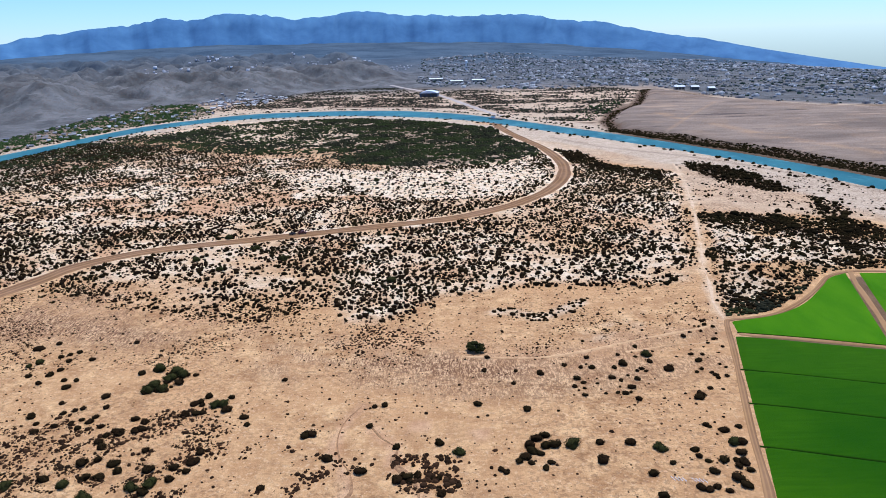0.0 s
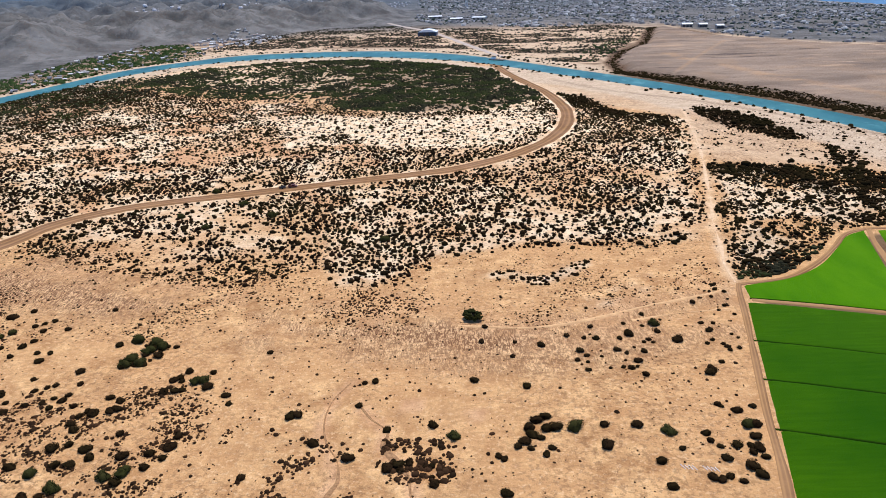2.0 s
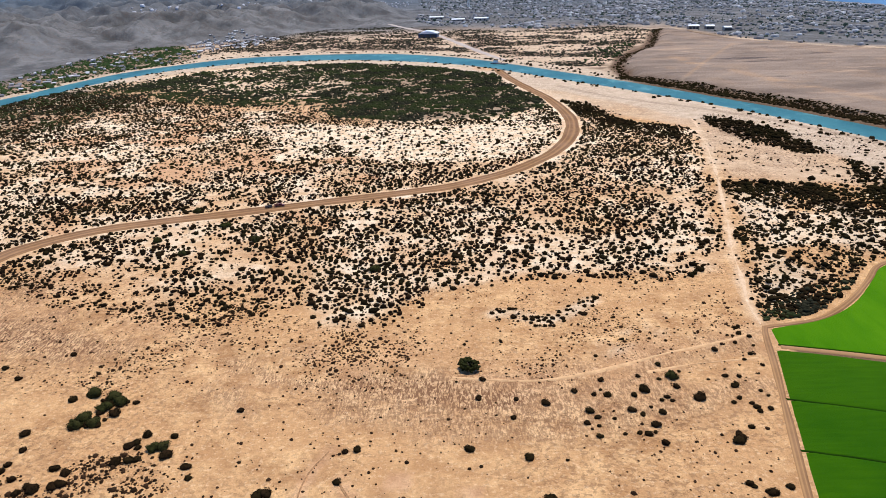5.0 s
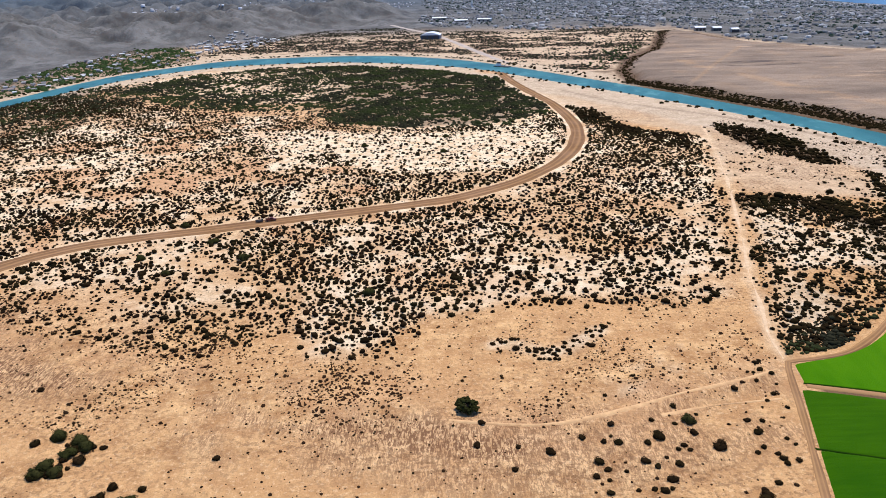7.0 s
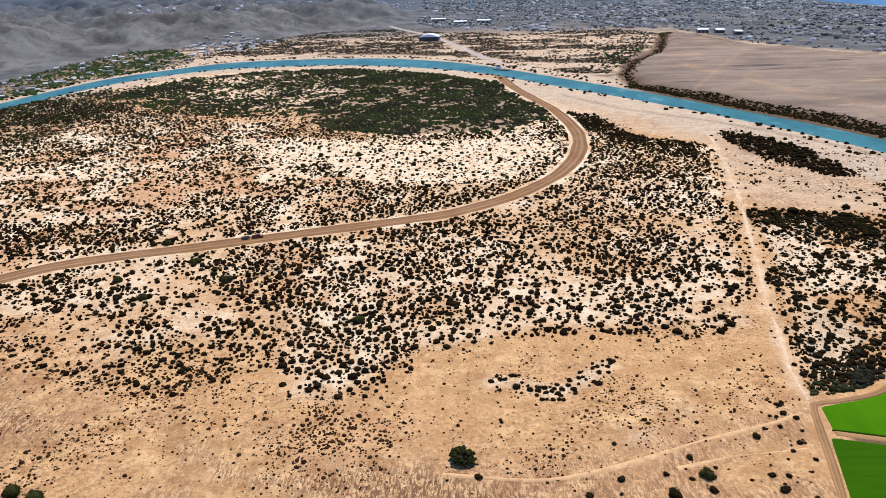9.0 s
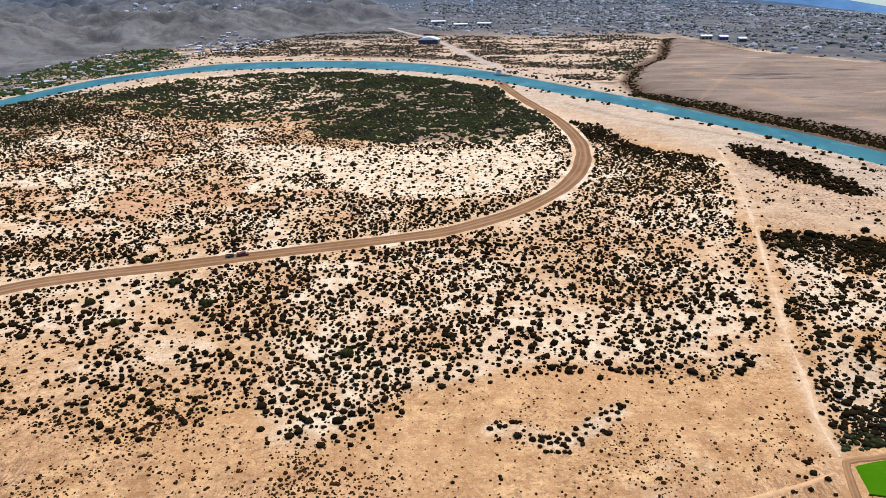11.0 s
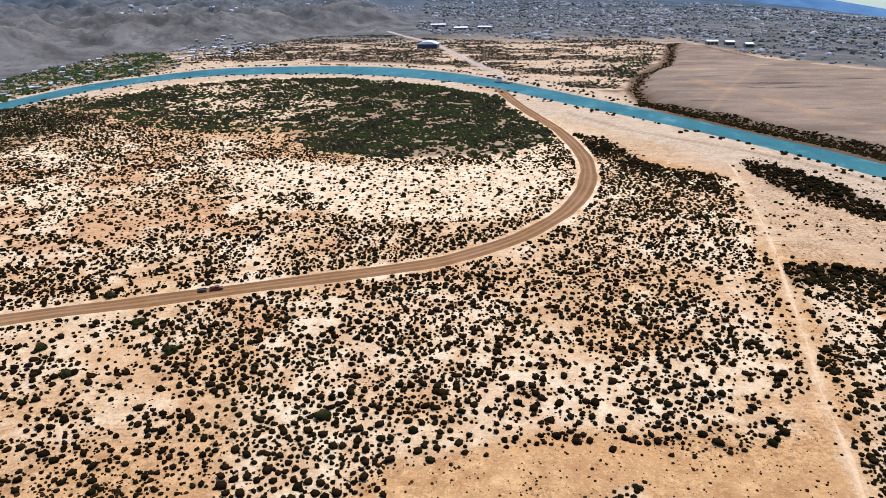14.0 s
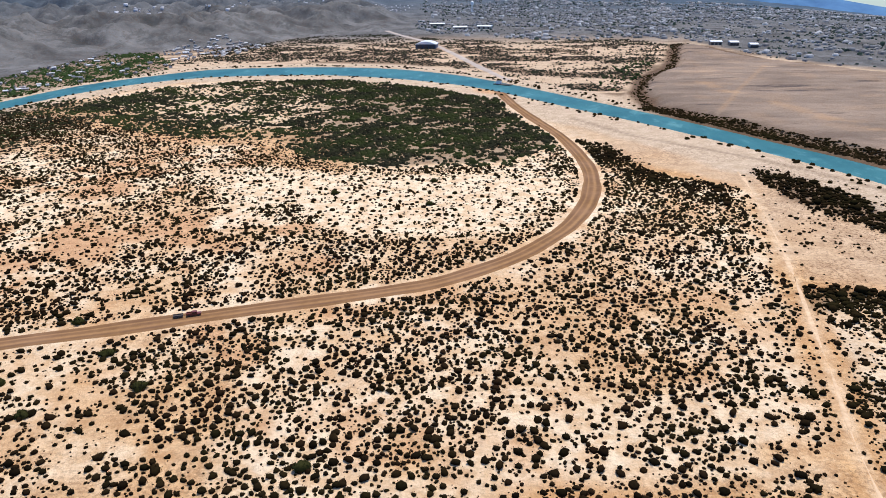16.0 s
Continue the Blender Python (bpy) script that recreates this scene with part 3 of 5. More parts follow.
pale = np.maximum(pale, 0.8 * smooth(inside(gx, gy, EAST_SCRUB) + warp_n, 0, 12) * smooth(0.5 * fbm(gx, gy, 40, 75) + 0.5 * fbm(gx, gy, 14, 76), 0.36, 0.54))
pale = np.maximum(pale, 0.6 * smooth(1.4 + 0.35 * warp_n - line_distance(gx, gy, TRACK_LINE), -2.5, 2.5))
pale = np.maximum(pale, 0.75 * smooth(inside(gx, gy, SALT) + 1.2 * warp_n, -4, 8) * smooth(fbm(gx, gy, 10, 74), 0.36, 0.58))
pale = np.maximum(pale, 0.6 * smooth(5 - line_distance(gx, gy, [(20, 282), (28, 281), (36, 275), (44, 278), (57, 291)]), 0, 4))
pale = pale * (1 - 0.15 * smooth(-gx, 40, 80) * smooth(450 - gy, 0, 60))
far_side = smooth(-near_side(gy, gx), 34, 58)
rust = smooth(core_in, 0, 20) * smooth(0.5 * fbm(gx + 200, gy, 70, 81) + 0.5 * fbm(gx, gy, 16, 82), 0.53, 0.64) * (0.45 + 0.55 * smooth(-gx, -30, 90))
rust = np.maximum(rust, 0.3 * smooth(26 - line_distance(gx, gy, TERRACE), 0, 22) * smooth(fbm(gx, gy, 14, 83), 0.42, 0.62))
rust = np.maximum(rust, smooth(30 - np.hypot(gx - 62, (gy - 962) * 0.8), 0, 14))
rust = rust * (1 - 0.9 * smooth(inside(gx, gy, PALE) + 0.5 * warp_n, -8, 8))
pale = pale * (1 - 0.7 * rust)
mesa_in = smooth(inside(gx, gy, MESA) + 0.5 * warp_n, -16, -4)
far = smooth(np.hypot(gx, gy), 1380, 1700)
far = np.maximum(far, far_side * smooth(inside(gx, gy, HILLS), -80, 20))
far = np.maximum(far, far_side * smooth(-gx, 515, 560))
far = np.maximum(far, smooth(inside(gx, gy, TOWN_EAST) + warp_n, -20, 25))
bank = np.maximum(smooth(58 + 25 * smooth(gx, 40, 120) + warp_n - line_distance(gx, gy, RIVER_LINE_NEAR), 0, 26), smooth(52 - line_distance(gx, gy, RIVER_LINE_FAR), 0, 22) * (1 - mesa_in) * (1 - smooth(gx, 185, 215)))
bank = np.maximum(bank, 0.85 * far_side * (1 - mesa_in))
bank = np.maximum(bank, (0.35 + 0.4 * fbm(gx, gy, 30, 98)) * smooth(inside(gx, gy, SHORE) + warp_n, -6, 12))
grove_east = np.maximum(smooth(gx, -150, -70), smooth(105 - line_distance(gx, gy, RIVER_LINE_NEAR), 0, 40))
soil_and_shade = smooth(inside(gx, gy, GROVE) + 0.6 * warp_n, 0, 10) * (0.15 + 0.50 * grove_east)
soil_and_shade = np.maximum(soil_and_shade, 0.35 * smooth(inside(gx, gy, WEST_DARK) + warp_n, 0, 20))
pale = np.maximum(pale, 0.75 * smooth(inside(gx, gy, GROVE) + 0.6 * warp_n, -45, -5))
soil_and_shade = np.maximum(soil_and_shade, 0.2 * smooth(inside(gx, gy, EAST_SCRUB) + warp_n, 0, 14) * smooth(fbm(gx, gy, 24, 181), 0.40, 0.56))
soil_and_shade = np.maximum(soil_and_shade, 0.7 * smooth(inside(gx, gy, EAST_STRIP) + 0.6 * warp_n, -3, 6))
soil_and_shade = np.maximum(soil_and_shade, 0.6 * smooth(inside(gx, gy, WASH_STRIP) + 0.6 * warp_n, -3, 6))
soil_and_shade = np.maximum(soil_and_shade, 0.8 * far_side * (1 - mesa_in) * smooth(line_distance(gx, gy, RIVER_LINE_FAR), 25, 50) * smooth(0.5 * fbm(gx * 0.5, gy, 40, 91) + 0.5 * fbm(gx * 0.6, gy, 14, 92), 0.42, 0.54) * (1 - far))
# Dark band along the mesa edge: cliff shade and scrub cover painted into the ground.
soil_and_shade = np.maximum(soil_and_shade, 0.95 * smooth(15 - np.abs(inside(gx, gy, MESA) + 3 + 0.5 * warp_n), 0, 9) * far_side)
for sx, sy, sr in RUST_SPOTS:
    d = np.hypot(gx - sx, (gy - sy) * 1.1) + warp_n * sr / 40
    rust = np.maximum(rust, 0.9 * smooth(sr - d, 0, sr * 0.5))
for gully in (GULLY_A, GULLY_B):
    rust = np.maximum(rust, 0.9 * smooth(2.6 - line_distance(gx + 0.25 * warp_n, gy, rounded(gully, 5)), 0, 2))
soil_and_shade = np.maximum(soil_and_shade, 0.9 * smooth(inside(gx, gy, FIELD), 2.5, 5))
soil_and_shade = np.maximum(soil_and_shade, 0.55 * smooth(inside(gx, gy, GARDENS) + 0.5 * warp_n, -6, 8))
# Same painted bluff shade and scrub tone, down to the far bank.
soil_and_shade = np.maximum(soil_and_shade, 0.95 * smooth(28 + 0.4 * warp_n - line_distance(gx, gy, RIVER_LINE_FAR), 0, 8) * smooth(gx, 180, 215))
soil_and_shade = np.maximum(soil_and_shade, 0.45 * smooth(4 - line_distance(gx, gy, rounded(BANK_TRACK, 12)), 0, 3))
mesa_in = mesa_in * (1 - 0.22 * smooth(3.6 - line_distance(gx, gy, MESA_TRACK), 0, 2.5)) * (1 - 0.26 * smooth(14 - line_distance(gx, gy, MESA_BRAID), 0, 12) * smooth(fbm(gx, gy, 20, 96), 0.46, 0.60)) * (1 - 0.10 * smooth(fbm(gx, gy, 30, 95), 0.56, 0.68))
# Amount of painted haze, growing with range.
haze_tint = smooth(np.hypot(gx, gy), 1700, 3400)
crumb = np.maximum(smooth(inside(gx, gy, CRUMBS) + warp_n, -6, 10), 0.6 * smooth(fbm(gx, gy, 45, 97), 0.46, 0.60) * (1 - far_side))
crumb = np.maximum(crumb, smooth(gx - (150 + (gy - 430) * 0.26), 0, 15) * smooth(gy, 425, 440) * (1 - far_side) * smooth(fbm(gx, gy, 30, 99), 0.40, 0.55))
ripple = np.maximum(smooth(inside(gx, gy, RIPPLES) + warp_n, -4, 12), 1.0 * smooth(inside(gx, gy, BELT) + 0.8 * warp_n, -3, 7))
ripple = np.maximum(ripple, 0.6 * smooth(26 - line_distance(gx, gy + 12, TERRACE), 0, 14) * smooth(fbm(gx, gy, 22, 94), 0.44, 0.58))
pale = np.maximum(pale, 0.12 * ripple)
pale = pale * (1 - 0.75 * smooth(30 - core_in, 0, 14) * smooth(-gx, 42, 60) * (1 - ripple) * smooth(core_in, -60, -20))
for label, layers in (("zone_c", (haze_tint, crumb, ripple)), ("zone_a", (pale, mesa_in * far_side, rust)), ("zone_b", (far, soil_and_shade, bank))):
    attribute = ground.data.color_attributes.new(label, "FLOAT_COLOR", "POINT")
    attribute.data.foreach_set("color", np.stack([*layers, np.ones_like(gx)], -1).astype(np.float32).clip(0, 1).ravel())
tagged(ground, "dry tan desert sand with pale and rusty patches", kind="structure")

# ---- the river ----
near, far_bank = curve(RIVER_NEAR, 12), curve(RIVER_FAR, 12)
n = 260
pick = lambda c: np.stack([np.interp(np.linspace(0, 1, n), np.linspace(0, 1, len(c)), c[:, k]) for k in (0, 1)], -1)
a, b = pick(near), pick(far_bank)
out = (b - a) / np.linalg.norm(b - a, axis=1)[:, None]
a, b = a - out * 9, b + out * 9
t = np.linspace(0, 1, 9)
p = a[:, None] * (1 - t)[None, :, None] + b[:, None] * t[None, :, None]
i = (np.arange(n - 1)[:, None] * 9 + np.arange(8)[None]).ravel()
river = new("water", quick_mesh("water", np.concatenate([p, np.full((n, 9, 1), -1.1)], -1).reshape(-1, 3),
            np.concatenate([np.stack([i, i + 10, i + 1], -1), np.stack([i, i + 9, i + 10], -1)]), WATER))
tagged(river, "turquoise river with a rippled surface", kind="structure")

# ---- roads ----
tagged(ribbon("road", MAIN_ROAD, [-5.7, -4.7, -4.0, -2.9, -2.1, -1.2, -0.5, 0.5, 1.2, 2.1, 2.9, 4.0, 4.7, 5.7],
              [-0.4, 0.5, 0.55, 0.28, 0.24, 0.26, 0.30, 0.30, 0.26, 0.24, 0.28, 0.55, 0.5, -0.4], 3,
              [(0.5, 0), (0.4, 0.1), (0.1, 0.6), (0, 0.7), (0.5, 0), (0.1, 0.5), (0, 0.6), (0, 0.2), (0.5, 0), (0.4, 0), (0, 0.6), (0.0, 0.8), (0.3, 0.3), (0.5, 0)], ROAD, 1.4),
       "wide graded dirt road with wheel ruts and low berms")
tagged(ribbon("road", FIELD_ROAD, [-1.2, -0.9, -0.55, -0.15, 0.25, 0.5, 0.75, 1.0, 1.2, 1.45], [-0.2, 0.2, 0.16, 0.2, 0.2, 0.16, 0.25, 0.3, 0.1, -0.1], 2,
              [(0.4, 0.2), (0.5, 0), (0.7, 0), (0.2, 0.3), (0.3, 0.2), (0.7, 0), (0.2, 0.3), (0.1, 0.5), (0.2, 0.4), (0.4, 0.2)], ROAD, 0.8),
       "narrow dirt farm road beside the green field")
tagged(ribbon("road", [(111, 252.3), (131, 246.6), (152, 239.6), (185, 228.5), (240, 210)], [-1.3, -0.8, 0, 0.8, 1.2], [-0.2, 0.3, 0.26, 0.3, -0.2], 3,
              [(0.5, 0.2), (0.7, 0), (0.4, 0), (0.7, 0), (0.5, 0.2)], ROAD, 0.5), "dirt path across the green field")
tagged(ribbon("road", [(191, 321), (185, 305), (180, 289), (172, 264), (163, 238)], [-1.4, -0.9, 0, 0.9, 1.4], [-0.2, 0.25, 0.22, 0.25, -0.2], 3,
              [(0.5, 0.2), (0.7, 0), (0.4, 0), (0.7, 0), (0.5, 0.2)], ROAD, 0.5), "dirt path between two green plots")
tagged(ribbon("road", SIDE_TRACK, [-0.8, -0.55, -0.3, 0, 0.3, 0.55, 0.8], [-0.12, 0.16, 0.14, 0.16, 0.14, 0.16, -0.12], 4,
              [(1, 0), (0.9, 0), (1, 0), (0.8, 0), (1, 0), (0.9, 0), (1, 0)], TRACK, 2.2), "pale sandy track through the scrub")
tagged(ribbon("road", FAR_ROAD, [-6, -4, 0, 4, 6], [-0.3, 0.3, 0.35, 0.3, -0.3], 16, [(1, 0), (0.7, 0.0), (0.6, 0.0), (0.8, 0), (1, 0)], FAR_DIRT, 3.0),
       "pale dirt road climbing from the far bank")

for berm_line, wide in ((TERRACE[8:], 0.38), ([(64, 239), (80, 243), (101, 246)], 0.3)):
    tagged(ribbon("berm", berm_line, [-1.6 * wide, -0.9 * wide, -0.3 * wide, 0.4 * wide, 1.0 * wide, 1.7 * wide], [-0.15, 0.14, 0.22, 0.22, 0.12, -0.15], 3,
                  [(1, 0), (0.8, 0), (0.8, 0), (0.8, 0), (0.8, 0), (1, 0)], BERM, 1.5), "low worn sand berm along an old river terrace")

for gully in (GULLY_A, GULLY_B):
    tagged(ribbon("gully", gully, [-0.6, -0.4, -0.2, 0.2, 0.4, 0.6], [-0.1, 0.22, 0.15, 0.15, 0.22, -0.1], 2, [(0, 0)] * 6, GULLY, 1.6), "shallow dry brown gully in bare sand")

# ---- mountains on the horizon ----
az = np.linspace(-46, 39, 420)
crest = np.interp(az, [q for q, _ in CREST], [h for _, h in CREST])
crest = crest + (20 * (fbm(az * 40, az * 0, 60, 101, 5) - 0.5) + 11 * (vnoise(az * 40, az * 0, 16, 103) - 0.5)) * smooth(26 - az, 0, 14)
floor_z = np.interp(az, [q for q, _ in FOOT], [h for _, h in FOOT])
tiers = []
for k, (far_m, share) in enumerate(((4380, -0.25), (4430, 0.06), (4500, 0.34), (4580, 0.66), (4640, 1.0), (4700, 0.8), (4760, -0.3))):
    d = far_m + 150 * (fbm(az * 30, az * 0 + k * 3, 40, 111, 4) - 0.5)
    z = floor_z - 12 + (crest - floor_z + 12) * (share + (0.42 * (fbm(az * 50, az * 0 + k * 9, 50, 121, 4) - 0.5) if 0 < share < 0.9 else 0))
    z = (z - 113) * d / 4500 + 113
    tiers.append(np.stack([d * np.sin(np.radians(az)), d * np.cos(np.radians(az)), z], -1))
p = np.stack(tiers, 1)
m = p.shape[1]
i = (np.arange(len(az) - 1)[:, None] * m + np.arange(m - 1)[None]).ravel()
range_ob = new("backdrop", quick_mesh("backdrop", p.reshape(-1, 3), np.concatenate([np.stack([i, i + m + 1, i + 1], -1), np.stack([i, i + m, i + m + 1], -1)]), HAZY_ROCK))
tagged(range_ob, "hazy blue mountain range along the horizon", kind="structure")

# ---- the green field ----
def loft(south, north, mat, label, rise=0.35, steps=60, cross=16):
    """A crop plot between two edges: a soft uneven cover with a rounded rim, and a weedy ditch along its south edge."""
    plot = new("crop_plot")
    sa, na = curve(south, 2), curve(north, 2)
    take = lambda c: np.stack([np.interp(np.linspace(0, 1, steps), np.linspace(0, 1, len(c)), c[:, k]) for k in (0, 1)], -1)
    s, q = take(sa), take(na)
    u = np.concatenate([[0, 0.008], np.linspace(0.04, 0.96, cross - 4), [0.992, 1]])
    g = s[:, None] * (1 - u)[None, :, None] + q[:, None] * u[None, :, None]
    z = height(g[..., 0], g[..., 1]) + rise + 0.12 * (fbm(g[..., 0], g[..., 1], 6, 131) - 0.5)
    z[0], z[-1], z[:, 0], z[:, -1] = -0.25, -0.25, 0.02, 0.02
    wob = 0.3 * (vnoise(g[..., 0], g[..., 1], 5, 137) - 0.5)
    g = g + np.stack([wob, wob], -1)
    v = np.concatenate([g, z[..., None]], -1).reshape(-1, 3)
    i = (np.arange(steps - 1)[:, None] * cross + np.arange(cross - 1)[None]).ravel()
    me = quick_mesh("crop_cover", v, np.concatenate([np.stack([i, i + cross, i + cross + 1], -1), np.stack([i, i + cross + 1, i + 1], -1)]), mat)
    cover = new("crop_cover", me)
    cover.parent = plot
    d = np.gradient(s, axis=0)
    d /= np.linalg.norm(d, axis=1)[:, None]
    side = np.stack([d[:, 1], -d[:, 0]], -1)
    o = np.array([-0.1, 0.02, 0.12, 0.24])
    p = s[:, None] + side[:, None] * (o[None] + 0.25 * (vnoise(s[:, 0], s[:, 1], 4, 139) - 0.5)[:, None])[..., None]
    z = height(p[..., 0], p[..., 1]) + np.array([0.42, 0.34, 0.30, -0.2])[None]
    i = (np.arange(steps - 1)[:, None] * 4 + np.arange(3)[None]).ravel()
    ditch = new("ditch", quick_mesh("ditch", np.concatenate([p, z[..., None]], -1).reshape(-1, 3), np.concatenate([np.stack([i, i + 1, i + 5], -1), np.stack([i, i + 5, i + 4], -1)]), CROP_EDGE))
    ditch.parent = plot
    tagged(ditch, "dark weedy irrigation ditch")
    return tagged(plot, label, "crop field", "plots of the green field")


EDGE = [(60.0, 97), (78.4, 149), (86.0, 175.4), (92.8, 199.6), (99.4, 222.6), (107.6, 250.9)]
for (x0, y0), (x1, y1) in zip(EDGE, EDGE[1:]):
    loft([(x0, y0), (x0 + 34, y0 - 10.5), (x0 + 190, y0 - 62)], [(x1, y1 - 0.3), (x1 + 34, y1 - 10.8), (x1 + 190, y1 - 62.3)], CROP,
         "deep green irrigated crop plot edged by a ditch")
loft([(110.6, 253.6), (131, 248.0), (150, 241.5), (161, 237.8)], [(112.4, 264.3), (133.4, 270.2), (150.6, 282.2), (167.2, 300.9), (177.6, 313.4), (188.5, 319.6)], CROP_BRIGHT,
     "bright yellow-green irrigated crop plot with a curved edge")
loft([(166, 237), (188, 229.5), (240, 212.5)], [(193.5, 319), (230, 315.5), (275, 326)], CROP_BRIGHT, "bright yellow-green irrigated crop plot beyond the dirt path")

# ---- shrubs ----
rng = np.random.default_rng(11)
SMALL = [shrub_points(k, 1, 26, 0.75) for k in range(7)]
TUFT = [mound_points(40 + k, 5, 5) for k in range(6)]
MOUND = [mound_points(60 + k, 6, 4) for k in range(7)]
LIGHT = [shrub_points(80 + k, 1, 10, 0.75) for k in range(7)]
BIG = [shrub_points(20 + k, 2, 420, 0.85) for k in range(6)]


def clear(x, y):
    ok = (line_distance(x, y, ROAD_LINE) > 8) & (line_distance(x, y, FIELD_LINE) > 3.6) & (line_distance(x, y, TRACK_LINE) > 0.3 + 2.4 * vnoise(x, y, 8, 3))
    return ok & (inside(x, y, FIELD) < -2.5) & (inside(x, y, RIVER) < -3)


def strew(outline, count, density, size, spread=0.4, low=0.35, high=3.2):
    """Places within an outline, kept by chance by density(x, y); sizes fall off like grown shrubs."""
    xs, ys = [q for q, _ in outline], [q for _, q in outline]
    x, y = rng.uniform(min(xs), max(xs), count), rng.uniform(min(ys), max(ys), count)
    keep = (inside(x, y, outline) + 14 * (fbm(x, y, 22, 8) - 0.5) + rng.normal(size=count) * 3 > 0)
    x, y = x[keep], y[keep]
    keep = (rng.uniform(size=len(x)) < density(x, y)) & clear(x, y)
    x, y = x[keep], y[keep]
    r = np.clip(size * np.exp(rng.normal(size=len(x)) * spread), low, high)
    return np.stack([x, y, r, rng.uniform(0.7, 1.15, len(x))], -1)


def spaced(spots, share):
    """Drops shrubs that crowd a larger neighbour, so that crowns mostly stand apart."""
    cells, kept = collections.defaultdict(list), []
    for x, y, r, h in spots[np.argsort(-spots[:, 2])].tolist():
        i, j = int(x // 3), int(y // 3)
        crowd = any((x - u) ** 2 + (y - v) ** 2 < (share * (r + q)) ** 2 for a in (i - 1, i, i + 1) for b in (j - 1, j, j + 1) for u, v, q in cells[a, b])
        if crowd and rng.uniform() > 0.12:
            continue
        cells[i, j].append((x, y, r))
        kept.append((x, y, r, h))
    return np.array(kept)


def core_density(x, y):
    clump = smooth(0.45 * fbm(x, y, 42, 151) + 0.55 * fbm(x, y * 1.3, 9, 153, 3), 0.38, 0.58)
    d = 0.16 + 0.84 * clump
    flat = smooth(inside(x, y, PALE), -6, 14)
    d = d * (1 - flat) + 0.17 * flat
    d = d * (1 - 0.5 * smooth(fbm(x, y, 26, 157), 0.60, 0.72))
    for sx, sy, sr in DENSE_SPOTS:
        d = np.maximum(d, 0.95 * smooth(sr - np.hypot(x - sx, (y - sy) * 1.6), 0, 0.7 * sr))
    d = d * (1 - 0.4 * smooth(-x, 100, 200) * smooth(y, 420, 520) * (1 - smooth(y, 690, 750)))
    return d * (1 + 0.1 * smooth(y, 640, 720) * smooth(-x, 180, 300))


core = strew(CORE, 215000, core_density, 0.69, 0.48, 0.28, 1.8)
core = core[inside(core[:, 0], core[:, 1], GROVE) < -2]
rim = 1 - 0.2 * smooth(26 - inside(core[:, 0], core[:, 1], CORE), 0, 14) * smooth(-core[:, 0], 45, 62)
core[:, 2] *= rim
core = spaced(core, 0.82)
dark = strew(CORE, 12000, lambda x, y: 0.7 * smooth(fbm(x, y * 1.8, 34, 163), 0.56, 0.66) * (1 - smooth(inside(x, y, PALE), -10, 4)), 0.95, 0.35, 0.4, 1.9)
core = np.concatenate([core, dark])
tagged(scatter("desert_scrub", core[core[:, 1] < 385], SMALL, FOLIAGE), "dark brown-green desert shrubs scattered over pale sand", "shrubs", kind="stuff")
middle = (core[:, 1] >= 385) & (core[:, 1] < 500)
tagged(scatter("desert_scrub", core[middle], LIGHT, FOLIAGE), "dark brown-green desert shrubs on pale sand around the dirt road", "shrubs", kind="stuff")
tagged(scatter("desert_scrub", core[core[:, 1] >= 500], MOUND, FOLIAGE), "small dark desert shrubs on rusty and pale sand below the thicket", "shrubs", kind="stuff")
def grove_density(x, y):
    solid = np.maximum(smooth(x, -150, -70), smooth(105 - line_distance(x, y, RIVER_LINE_NEAR), 0, 40))
    gaps = 0.5 * fbm(x, y, 40, 171) + 0.5 * fbm(x, y, 9, 172)
    open_part = 0.10 + 0.6 * smooth(gaps, 0.44, 0.56)
    return solid * (0.16 + 0.84 * smooth(gaps, 0.40, 0.50)) + (1 - solid) * open_part


grove = strew(GROVE, 52000, grove_density, 1.25, 0.36, 0.5, 3.2)
WEST_BAND = [(-480, 690), (-450, 820), (-420, 900), (-350, 1000), (-300, 1010), (-280, 960), (-300, 850), (-340, 770), (-400, 690)]
grove = np.concatenate([grove, strew(WEST_DARK, 9000, lambda x, y: 0.12 + 0.6 * smooth(0.5 * fbm(x, y, 34, 175) + 0.5 * fbm(x, y, 10, 176), 0.44, 0.56), 1.0, 0.35, 0.4, 2.2), strew(WEST_BAND, 5000, lambda x, y: 0.15 + 0.6 * smooth(0.5 * fbm(x, y, 40, 173) + 0.5 * fbm(x, y, 12, 174), 0.46, 0.56), 1.2, 0.35, 0.5, 2.6)])
tagged(scatter("riverside_thicket", grove, MOUND, GREEN), "dense dark green thicket along the river bend", "thicket", kind="stuff")
